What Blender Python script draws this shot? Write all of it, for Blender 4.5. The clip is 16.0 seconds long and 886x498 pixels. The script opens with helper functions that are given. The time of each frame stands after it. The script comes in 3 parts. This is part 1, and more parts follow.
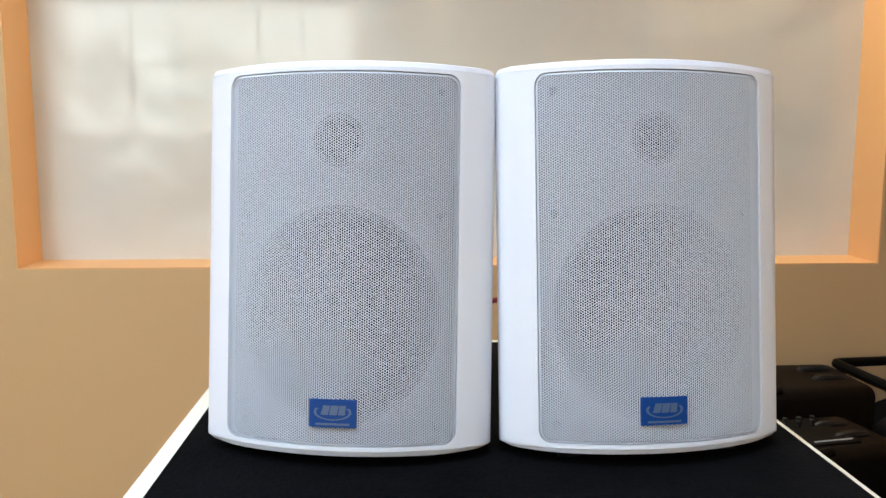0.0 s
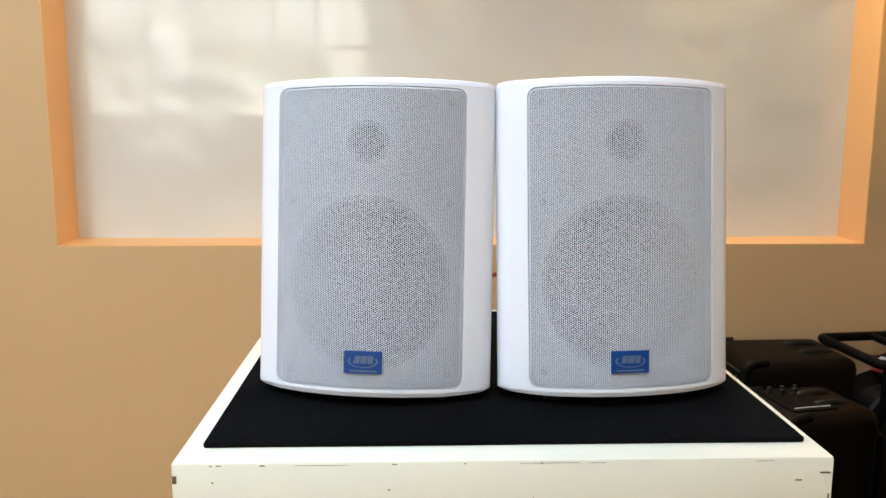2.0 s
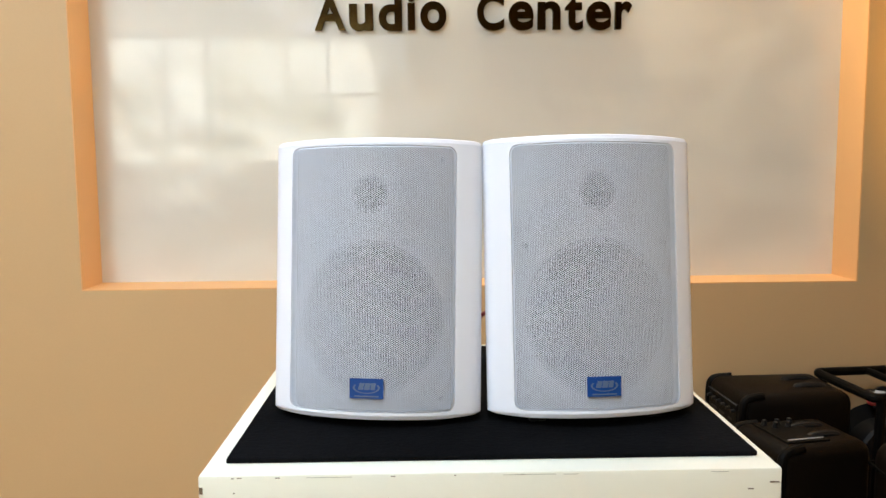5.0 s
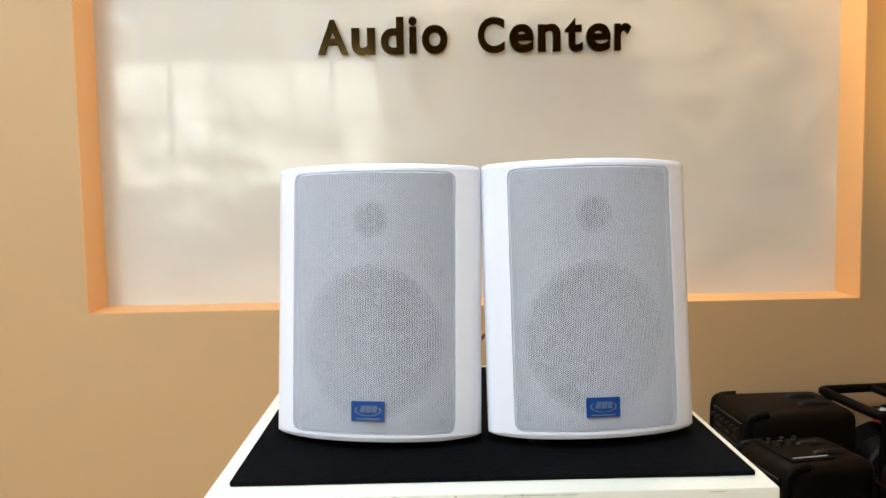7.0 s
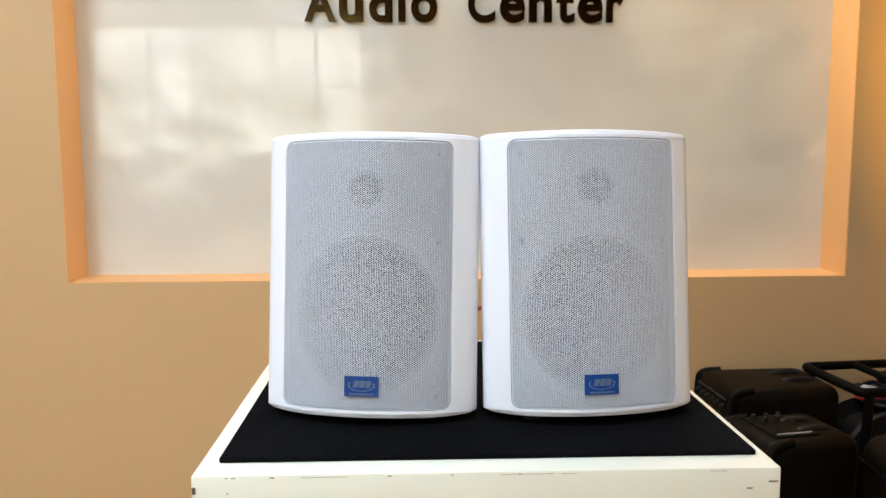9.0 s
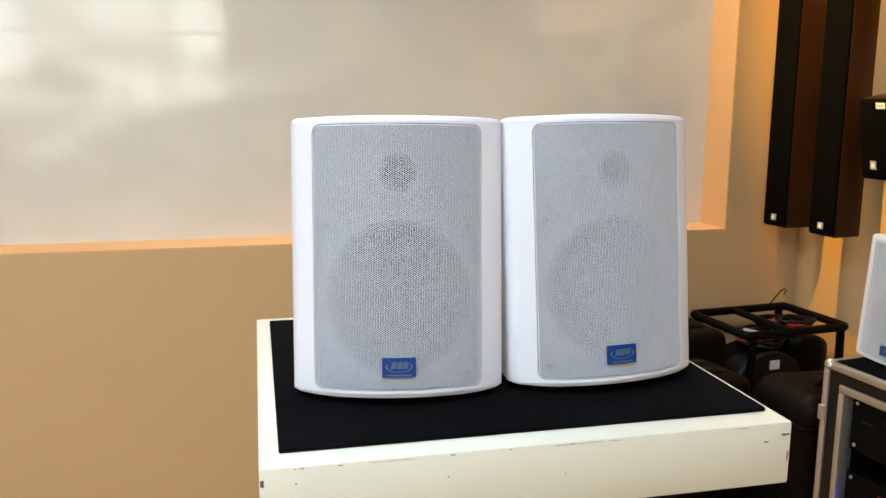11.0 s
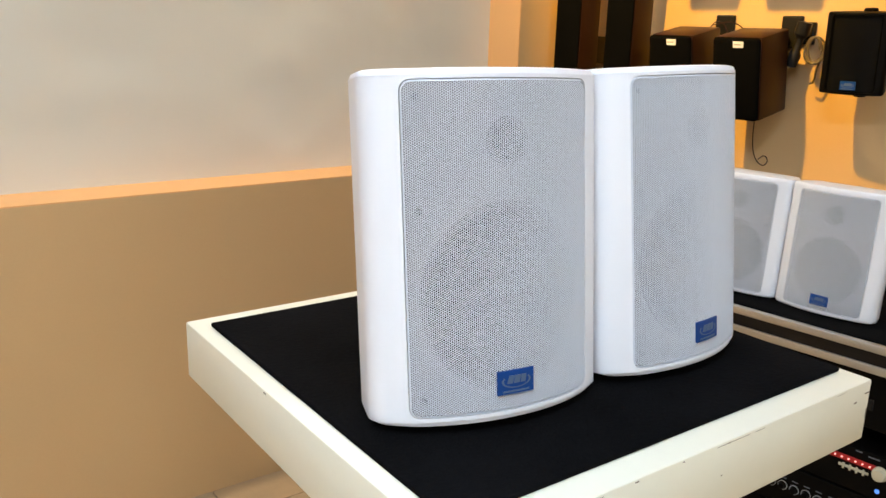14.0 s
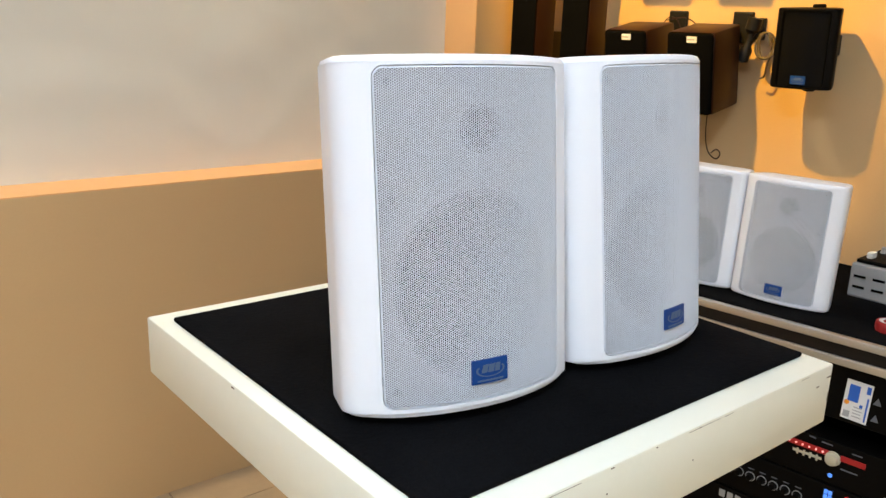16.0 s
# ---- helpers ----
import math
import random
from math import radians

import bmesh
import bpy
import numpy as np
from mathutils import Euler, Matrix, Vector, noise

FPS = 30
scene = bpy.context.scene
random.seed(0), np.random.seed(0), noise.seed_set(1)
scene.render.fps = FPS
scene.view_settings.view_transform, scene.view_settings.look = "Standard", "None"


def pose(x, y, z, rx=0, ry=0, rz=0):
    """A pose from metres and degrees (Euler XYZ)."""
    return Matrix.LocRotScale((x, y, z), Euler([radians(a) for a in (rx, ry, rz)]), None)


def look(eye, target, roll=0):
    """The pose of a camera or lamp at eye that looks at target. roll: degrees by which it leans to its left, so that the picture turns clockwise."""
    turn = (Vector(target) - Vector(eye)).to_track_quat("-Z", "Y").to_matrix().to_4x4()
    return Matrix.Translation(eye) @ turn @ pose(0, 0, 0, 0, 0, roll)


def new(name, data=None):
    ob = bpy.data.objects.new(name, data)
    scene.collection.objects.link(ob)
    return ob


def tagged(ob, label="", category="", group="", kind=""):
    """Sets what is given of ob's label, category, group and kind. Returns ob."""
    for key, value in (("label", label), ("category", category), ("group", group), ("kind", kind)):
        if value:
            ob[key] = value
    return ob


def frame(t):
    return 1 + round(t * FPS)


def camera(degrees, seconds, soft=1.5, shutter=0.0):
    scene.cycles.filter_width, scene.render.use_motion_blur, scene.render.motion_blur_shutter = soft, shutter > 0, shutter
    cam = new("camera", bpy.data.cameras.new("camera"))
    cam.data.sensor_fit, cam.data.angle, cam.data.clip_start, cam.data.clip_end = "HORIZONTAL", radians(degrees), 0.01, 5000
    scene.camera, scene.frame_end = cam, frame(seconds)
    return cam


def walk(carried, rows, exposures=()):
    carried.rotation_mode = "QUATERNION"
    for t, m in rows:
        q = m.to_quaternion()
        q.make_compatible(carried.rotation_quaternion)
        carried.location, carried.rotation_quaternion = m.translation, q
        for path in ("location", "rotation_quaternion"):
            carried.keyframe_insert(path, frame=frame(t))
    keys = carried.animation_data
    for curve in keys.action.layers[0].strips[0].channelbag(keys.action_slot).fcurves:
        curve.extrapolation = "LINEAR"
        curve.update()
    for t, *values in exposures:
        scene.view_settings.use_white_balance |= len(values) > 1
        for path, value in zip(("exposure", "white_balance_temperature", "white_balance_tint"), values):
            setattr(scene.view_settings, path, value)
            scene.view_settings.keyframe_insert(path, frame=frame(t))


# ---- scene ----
cam = camera(56.4, 16.0)
PATH = [
    (0, (0.076, 0.124, 1.156), (0.184, 2.103, 0.89), 0.1),
    (0.5, (0.077, 0.127, 1.154), (0.187, 2.107, 0.891), 0.0),
    (1, (0.07, 0.091, 1.160), (0.184, 2.066, 0.867), 0.3),
    (1.5, (0.052, 0.052, 1.164), (0.2, 2.025, 0.856), 0.5),
    (2, (0.07, -0.012, 1.176), (0.152, 1.961, 0.861), 0.2),
    (2.5, (0.085, -0.059, 1.186), (0.13, 1.916, 0.875), -0.1),
    (3, (0.079, -0.066, 1.189), (0.128, 1.914, 0.913), -0.2),
    (3.5, (0.079, -0.076, 1.189), (0.129, 1.907, 0.93), -0.2),
    (4, (0.08, -0.088, 1.186), (0.132, 1.896, 0.933), -0.2),
    (6.5, (0.092, -0.121, 1.192), (0.134, 1.872, 1.03), -1.0),
    (7, (0.091, -0.12, 1.193), (0.13, 1.872, 1.025), -1.0),
    (7.5, (0.091, -0.118, 1.19), (0.13, 1.874, 1.014), -0.9),
    (8, (0.088, -0.113, 1.187), (0.13, 1.878, 1.002), -0.9),
    (10.3, (-0.027, -0.077, 1.205), (0.239, 1.881, 0.897), 0.8),
    (10.5, (-0.059, -0.076, 1.209), (0.261, 1.873, 0.892), 0.5),
    (11, (-0.106, -0.085, 1.224), (0.341, 1.832, 0.871), 0.2),
    (11.5, (-0.129, 0.003, 1.207), (0.452, 1.875, 0.81), 0.2),
    (12, (-0.144, 0.128, 1.202), (0.611, 1.921, 0.738), 0.2),
    (12.5, (-0.151, 0.181, 1.202), (0.743, 1.895, 0.691), 1.3),
    (13, (-0.199, 0.201, 1.222), (0.851, 1.819, 0.694), 1.8),
    (13.5, (-0.316, 0.214, 1.235), (0.806, 1.784, 0.708), 1.6),
    (14, (-0.386, 0.228, 1.239), (0.764, 1.779, 0.718), 1.7),
    (14.5, (-0.402, 0.226, 1.235), (0.772, 1.759, 0.716), 1.8),
    (15, (-0.403, 0.231, 1.233), (0.799, 1.743, 0.715), 2.1),
    (15.5, (-0.404, 0.242, 1.232), (0.823, 1.732, 0.709), 2.3),
    (16, (-0.396, 0.241, 1.231), (0.843, 1.72, 0.706), 2.1),
]
walk(cam, [(t, look(eye, target, roll)) for t, eye, target, roll in PATH],
     exposures=((0, 0.07, 6200, 10), (1.2, 0.09, 6250, 10), (2.5, 0.125, 6550, 10), (8.2, 0.14, 6500, 10), (10.3, 0.08, 6500, 10), (12.0, 0.03, 6600, 10), (12.7, 0.03, 6950, 10), (13.3, 0.03, 6850, 10), (14.3, 0.03, 6500, 10), (16, 0.03, 6480, 10)))


# ---- light ----
world = bpy.data.worlds.new("world")
scene.world = world
world.use_nodes = True
world.node_tree.nodes["Background"].inputs[0].default_value = (0.8, 0.9, 1.0, 1)
world.node_tree.nodes["Background"].inputs[1].default_value = 0.3


def area_lamp(name, m, size_x, size_y, watts, colour):
    d = bpy.data.lights.new(name, "AREA")
    d.shape, d.size, d.size_y, d.energy, d.color = "RECTANGLE", size_x, size_y, watts, colour
    ob = new(name, d)
    ob.matrix_world = m
    return ob


def spot_lamp(name, eye, target, watts, colour, degrees, radius=0.02):
    d = bpy.data.lights.new(name, "SPOT")
    d.energy, d.color, d.spot_size, d.spot_blend, d.shadow_soft_size = watts, colour, radians(degrees), 0.5, radius
    ob = new(name, d)
    ob.matrix_world = look(eye, target)
    return ob


COOL, WARM, AMBER = (0.635, 0.79, 1.0), (1.0, 0.87, 0.66), (1.0, 0.54, 0.03)
# assumed overhead lamps, all unseen; the last is added to brighten the back wall
for x, y, watts in ((-1.4, -0.1, 44), (0.1, 0.0, 17), (-0.7, -1.5, 26), (-1.4, 1.2, 16)):
    area_lamp("unseen_ceiling_lamp", pose(x, y, 2.66), 0.6, 0.6, watts, COOL)
# assumed warm lamp under the recess head, set to the right to brighten the panel
area_lamp("unseen_recess_lamp", pose(0.60, 2.22, 2.44), 1.3, 0.08, 21, WARM)
# warm spotlight on the side wall
spot_lamp("wall_spot_lamp", (0.574, 1.542, 2.35), (1.615, 1.68, 1.48), 205, AMBER, 53, 0.025)

# ---- materials ----


def material(name, base, rough=0.5, metal=0.0, vary=0.08, scale=8.0, grain=120.0, bump=0.05, coat=0.0, spec=0.5, second=None, relief=0.002, detail=3.0):
    """A surface whose colour drifts between base and second at two scales, with fine relief."""
    m = bpy.data.materials.new(name)
    m.use_nodes = True
    nt = m.node_tree
    p = nt.nodes["Principled BSDF"]
    co = nt.nodes.new("ShaderNodeTexCoord")
    n1, n2 = nt.nodes.new("ShaderNodeTexNoise"), nt.nodes.new("ShaderNodeTexNoise")
    n1.inputs["Scale"].default_value, n1.inputs["Detail"].default_value = scale, 5
    n2.inputs["Scale"].default_value, n2.inputs["Detail"].default_value = grain, detail
    nt.links.new(co.outputs["Object"], n1.inputs["Vector"])
    nt.links.new(co.outputs["Object"], n2.inputs["Vector"])
    add = nt.nodes.new("ShaderNodeMath")
    add.operation = "MULTIPLY_ADD"
    nt.links.new(n2.outputs["Fac"], add.inputs[0])
    add.inputs[1].default_value = 0.4
    mul = nt.nodes.new("ShaderNodeMath")
    mul.operation = "MULTIPLY_ADD"
    nt.links.new(n1.outputs["Fac"], mul.inputs[0])
    mul.inputs[1].default_value, mul.inputs[2].default_value = 0.9, -0.15
    nt.links.new(mul.outputs[0], add.inputs[2])
    ramp = nt.nodes.new("ShaderNodeMix")
    ramp.data_type = "RGBA"
    dark = second or tuple(c * (1 - 2 * vary) for c in base)
    ramp.inputs[6].default_value = (*dark, 1)
    ramp.inputs[7].default_value = (*base, 1)
    nt.links.new(add.outputs[0], ramp.inputs[0])
    nt.links.new(ramp.outputs[2], p.inputs["Base Color"])
    p.inputs["Roughness"].default_value = rough
    p.inputs["Metallic"].default_value = metal
    p.inputs["Specular IOR Level"].default_value = spec
    p.inputs["Coat Weight"].default_value = coat
    if bump:
        b = nt.nodes.new("ShaderNodeBump")
        b.inputs["Strength"].default_value = bump
        b.inputs["Distance"].default_value = relief
        nt.links.new(n2.outputs["Fac"], b.inputs["Height"])
        nt.links.new(b.outputs[0], p.inputs["Normal"])
    return m


def glow(name, colour, strength):
    m = bpy.data.materials.new(name)
    m.use_nodes = True
    p = m.node_tree.nodes["Principled BSDF"]
    p.inputs["Base Color"].default_value = (*colour, 1)
    p.inputs["Emission Color"].default_value = (*colour, 1)
    p.inputs["Emission Strength"].default_value = strength
    return m


WALL = material("beige_wall_paint", (0.62, 0.41, 0.20), 0.55, vary=0.05, scale=1.6, grain=160, bump=0.10)
REVEAL = material("orange_reveal", (0.75, 0.42, 0.17), 0.5, vary=0.04, scale=2, grain=160, bump=0.08)
PANEL = material("glossy_white_panel", (0.71, 0.69, 0.61), 0.2, vary=0.02, scale=1.2, grain=5, bump=0.8, coat=0.6, relief=0.02, detail=1.5)
CEIL = material("white_ceiling_paint", (0.75, 0.74, 0.70), 0.8)
TILE = material("beige_floor_tile", (0.50, 0.36, 0.21), 0.28, vary=0.12, scale=5, grain=60, bump=0.03)
GROUT = material("dark_grout", (0.14, 0.10, 0.07), 0.9)
TABLE = material("white_painted_wood", (0.80, 0.78, 0.64), 0.42, vary=0.03, scale=6, grain=90, bump=0.12)
CHIP = material("bare_chipped_wood", (0.16, 0.12, 0.08), 0.8)
FELT = material("black_felt", (0.0095, 0.0092, 0.0098), 0.95, vary=0.25, scale=9, grain=260, bump=0.8, spec=0.02, second=(0.0, 0.0, 0.0))
SHELL = material("white_moulded_plastic", (0.78, 0.79, 0.83), 0.42, vary=0.01, scale=5, grain=900, bump=0.06)
GRILLE = material("white_perforated_steel", (0.67, 0.70, 0.755), 0.45, vary=0.01, scale=20, grain=500, bump=0.03)
BAFFLE = material("grey_baffle_plastic", (0.26, 0.265, 0.283), 0.6)
CONE = material("black_cone_paper", (0.026, 0.026, 0.028), 0.8, spec=0.05)
RUBBER = material("black_rubber", (0.005, 0.005, 0.0055), 0.5, spec=0.2)
BLUE = material("blue_badge_enamel", (0.005, 0.050, 0.215), 0.4, vary=0.02, bump=0.02, spec=0.25)
BADGE = material("silver_badge_print", (0.085, 0.13, 0.22), 0.4)
SIGN = material("polished_dark_gold", (0.060, 0.040, 0.014), 0.10, 1.0, vary=0.05, bump=0.02)
BLACK = material("black_textured_paint", (0.003, 0.0024, 0.0019), 0.5, spec=0.07, vary=0.2, scale=10, grain=500, bump=0.25)
BROWN = material("dark_brown_casing", (0.0060, 0.0034, 0.0018), 0.5, spec=0.08, vary=0.25, scale=6, grain=300, bump=0.3)
SURROUND = material("dark_grey_rubber_surround", (0.045, 0.047, 0.052), 0.7, spec=0.2)
RIM = material("grey_driver_rim", (0.125, 0.13, 0.145), 0.6, spec=0.2)
WOOD = material("dark_stained_veneer", (0.030, 0.0100, 0.0034), 0.4, spec=0.2, vary=0.25, scale=9, grain=70, bump=0.08)
CLOTH = material("black_speaker_cloth", (0.003, 0.003, 0.003), 0.9, vary=0.2, grain=900, bump=0.4, spec=0.02)
ALU = material("brushed_aluminium", (0.62, 0.60, 0.56), 0.38, 0.9, vary=0.08, scale=12, grain=300, bump=0.08)
PLY = material("black_laminate", (0.009, 0.006, 0.0045), 0.45, spec=0.25, vary=0.2, grain=200, bump=0.15)
PAPER = material("white_paper", (0.75, 0.75, 0.73), 0.7)
PALEBLUE = material("blue_print", (0.02, 0.12, 0.50), 0.6)
ORANGE = material("orange_print", (0.8, 0.30, 0.03), 0.6)
GREY = material("grey_plastic", (0.35, 0.35, 0.35), 0.5)
WIRE = material("grey_brown_cable", (0.10, 0.075, 0.045), 0.5)
CREAM = material("cream_knob_plastic", (0.55, 0.50, 0.36), 0.4)
REDPL = material("red_cable_plastic", (0.35, 0.02, 0.02), 0.45)
STEEL = material("grey_painted_steel", (0.010, 0.009, 0.008), 0.45, spec=0.2)
RED_LED = glow("red_led", (1.0, 0.03, 0.02), 1.0)
RED_DIM = glow("red_lit_strip", (0.30, 0.008, 0.008), 0.15)
WHITE_LED = glow("white_led", (1.0, 0.42, 0.40), 0.9)
BLUE_LED = glow("blue_led", (0.10, 0.30, 1.0), 0.55)
BLUE_GLOW = glow("bright_blue_lamp", (0.05, 0.10, 1.0), 14.0)
# added blotchy glow behind the viewer, mirrored as bright clouds in the panel
REFLECTION_GLOW = glow("reflection_glow", (0.85, 0.95, 0.9), 8.0)
nt = REFLECTION_GLOW.node_tree
tex, mixc = nt.nodes.new("ShaderNodeTexNoise"), nt.nodes.new("ShaderNodeValToRGB")
tex.inputs["Scale"].default_value, tex.inputs["Detail"].default_value = 1.7, 3
mixc.color_ramp.elements[0].position, mixc.color_ramp.elements[0].color = 0.42, (0.10, 0.13, 0.08, 1)
mixc.color_ramp.elements[1].position, mixc.color_ramp.elements[1].color = 0.60, (0.95, 1.0, 0.95, 1)
co = nt.nodes.new("ShaderNodeTexCoord")
nt.links.new(co.outputs["Object"], tex.inputs["Vector"])
nt.links.new(tex.outputs["Fac"], mixc.inputs[0])
nt.links.new(mixc.outputs[0], nt.nodes["Principled BSDF"].inputs["Emission Color"])

# ---- building helpers ----


def mesh_of(bm, mat, smooth=False):
    me = bpy.data.meshes.new("mesh")
    bm.normal_update()
    bm.to_mesh(me)
    bm.free()
    for m in (mat if isinstance(mat, (list, tuple)) else [mat]):
        me.materials.append(m)
    if smooth:
        me.polygons.foreach_set("use_smooth", [True] * len(me.polygons))
        me.set_sharp_from_angle(angle=radians(35))
    return me


def part(name, bm, mat, parent=None, label="", smooth=False):
    ob = new(name, mesh_of(bm, mat, smooth) if isinstance(bm, bmesh.types.BMesh) else bm)
    ob.parent = parent
    if label:
        ob["label"] = label
    return ob


def thing(name, m, label, category, group="", kind=""):
    ob = new(name)
    ob.empty_display_size = 0.05
    ob.matrix_world = m
    return tagged(ob, label, category, group, kind)


def box(x0, x1, y0, y1, z0, z1, bevel=0.0, seg=2, bm=None):
    """A bevelled box, added to bm when one is given."""
    b = bmesh.new()
    bmesh.ops.create_cube(b, size=1)
    bmesh.ops.transform(b, matrix=Matrix.LocRotScale(((x0 + x1) / 2, (y0 + y1) / 2, (z0 + z1) / 2), None, (x1 - x0, y1 - y0, z1 - z0)), verts=b.verts)
    if bevel:
        bmesh.ops.bevel(b, geom=b.edges[:], offset=bevel, segments=seg, affect="EDGES", profile=0.5)
    return merge(bm, b)


def merge(bm, b, m=None):
    if m is not None:
        bmesh.ops.transform(b, matrix=m, verts=b.verts)
    if bm is None:
        return b
    me = bpy.data.meshes.new("tmp")
    b.to_mesh(me)
    b.free()
    bm.from_mesh(me)
    bpy.data.meshes.remove(me)
    return bm


def lathe(profile, n=32, m=None, bm=None):
    """A turned body: profile of (radius, height) about local z."""
    b = bmesh.new()
    rings = []
    for r, h in profile:
        rings.append([b.verts.new((r * math.cos(2 * math.pi * k / n), r * math.sin(2 * math.pi * k / n), h)) for k in range(n)] if r > 1e-6 else [b.verts.new((0, 0, h))])
    for a, c in zip(rings, rings[1:]):
        for k in range(n):
            q = [a[k % len(a)], a[(k + 1) % len(a)], c[(k + 1) % len(c)], c[k % len(c)]]
            q = list(dict.fromkeys(q))
            if len(q) > 2:
                b.faces.new(q)
    bmesh.ops.recalc_face_normals(b, faces=b.faces)
    return merge(bm, b, m)


def tube(points, radius, n=8, bm=None, closed=False, rounds=3):
    """A round bar or cable along points, its corners softened."""
    pts = [Vector(p) for p in points]
    for _ in range(rounds):
        out = [] if closed else [pts[0]]
        k = len(pts)
        for a in range(k if closed else k - 1):
            p, q = pts[a], pts[(a + 1) % k]
            out += [p.lerp(q, 0.25), p.lerp(q, 0.75)]
        pts = out if closed else out + [pts[-1]]
    b = bmesh.new()
    rings, k, side = [], len(pts), None
    for a in range(k):
        d = (pts[(a + 1) % k] - pts[a - 1]) if closed else (pts[min(a + 1, k - 1)] - pts[max(a - 1, 0)])
        d.normalize()
        if side is None:
            side = d.orthogonal().normalized()
        side = (side - d * side.dot(d)).normalized()
        up = d.cross(side)
        rings.append([b.verts.new(pts[a] + radius * (math.cos(2 * math.pi * j / n) * side + math.sin(2 * math.pi * j / n) * up)) for j in range(n)])
    for a in range(k if closed else k - 1):
        r, s = rings[a], rings[(a + 1) % k]
        for j in range(n):
            b.faces.new((r[j], r[(j + 1) % n], s[(j + 1) % n], s[j]))
    if not closed:
        b.faces.new(rings[0][::-1])
        b.faces.new(rings[-1])
    return merge(bm, b)


# ---- the room ----
FLOOR = 0.022
WALL_Y, PANEL_Y = 2.155, 2.298
R0, R1, SILL, HEAD = -0.848, 1.306, 0.838, 2.45
CEIL_Z = 2.7


def setting(name, bm, mat, label, category):
    return tagged(part(name, bm, mat), label, category, kind="structure")


b = box(-3.2, 3.2, -3.4, 2.6, -0.12, FLOOR - 0.006)
floor = setting("floor", b, GROUT, "floor of polished beige tiles with thin dark joints", "floor")
b = box(-3.2, R0, WALL_Y, 2.6, FLOOR - 0.006, CEIL_Z)
box(R1, 1.62, WALL_Y, 2.6, FLOOR - 0.006, CEIL_Z, bm=b)
box(R0, R1, WALL_Y, 2.6, FLOOR - 0.006, SILL, bm=b)
box(R0, R1, WALL_Y, 2.6, HEAD, CEIL_Z, bm=b)
box(R0, R1, PANEL_Y + 0.02, 2.6, SILL, HEAD, bm=b)
setting("wall_north", b, WALL, "smooth beige painted wall with a wide display recess", "wall")
# reveal of the recess, 3 mm boards
b = box(R0, R0 + 0.003, WALL_Y + 0.001, PANEL_Y, SILL + 0.003, HEAD)
box(R1 - 0.003, R1, WALL_Y + 0.001, PANEL_Y, SILL + 0.003, HEAD, bm=b)
box(R0, R1, WALL_Y + 0.001, PANEL_Y, SILL, SILL + 0.003, bm=b)
setting("trim", b, REVEAL, "orange reveal and sill of the wall recess", "trim")
setting("wall_panel", box(R0, R1, PANEL_Y, PANEL_Y + 0.018, SILL, HEAD), PANEL, "glossy off-white back panel of the recess, mirroring the room", "wall panel")
RW = pose(1.51, 2.193, 0, 0, 0, -84)     # along the side wall; its room side is local -y
WD = 0.05                                # wall face, local y
b = box(-0.35, 5.8, WD, WD + 0.15, FLOOR - 0.006, CEIL_Z)
ob = setting("wall_east", b, WALL, "beige painted side wall washed by warm spotlights", "wall")
ob.matrix_world = RW
setting("wall_west", box(-3.2, -3.05, -3.4, WALL_Y, FLOOR - 0.006, CEIL_Z), WALL, "plain beige painted wall", "wall")
b = box(-0.3, 2.55, -3.4, -3.25, FLOOR - 0.006, CEIL_Z)
box(-3.05, -0.3, -3.4, -3.25, FLOOR - 0.006, 1.2, bm=b)
box(-3.05, -0.3, -3.4, -3.25, 2.35, CEIL_Z, bm=b)
box(2.55, 3.2, -3.4, -3.25, 2.2, CEIL_Z, bm=b)
setting("wall_south", b, WALL, "plain beige unseen wall with an opening for the added window", "wall")
# unseen window frame and glowing board, added to break up the panel's reflections
b = bmesh.new()
for x in (-3.0, -2.35, -1.95, -1.2, -0.8, -0.36):
    box(x, x + 0.03, -3.36, -3.29, 1.2, 2.35, bm=b)
box(-3.05, -0.3, -3.35, -3.30, 1.80, 1.83, bm=b)
setting("reflection_window", b, BROWN, "unseen dark window frame with uneven panes, added for the panel's reflections", "window")
setting("backdrop", box(-4.2, 4.2, -3.9, -3.88, 0, 2.9), REFLECTION_GLOW, "unseen glowing board added to give the panel bright blotches to mirror", "backdrop")
setting("ceiling", box(-3.2, 3.2, -3.4, 2.6, CEIL_Z, CEIL_Z + 0.1), CEIL, "plain white painted ceiling", "ceiling")

# ---- display table ----
T = 0.92
TM = pose(0.1455, 0.825, 0, 0, 0, -0.4)
table = thing("display_table", TM, "white painted wooden display table with chipped edges", "table")
HW, HD = 0.2525, 0.2475
part("tabletop", box(-HW, HW, -HD, HD, T - 0.064, T, 0.0025), TABLE, table, smooth=True)
part("pedestal", box(-0.11, 0.11, -0.02, 0.18, FLOOR + 0.03, T - 0.062, 0.004), TABLE, table)
part("base", box(-0.2, 0.2, -0.12, 0.24, FLOOR, FLOOR + 0.03, 0.004), TABLE, table)

felt = tagged(part("felt_cloth", box(-0.235, 0.2415, -0.2195, 0.2175, T, T + 0.005, 0.0015), FELT), "black felt mat laid on the white table", "mat")
felt.matrix_world = TM

# ---- loudspeakers ----


TAPER = 14.0


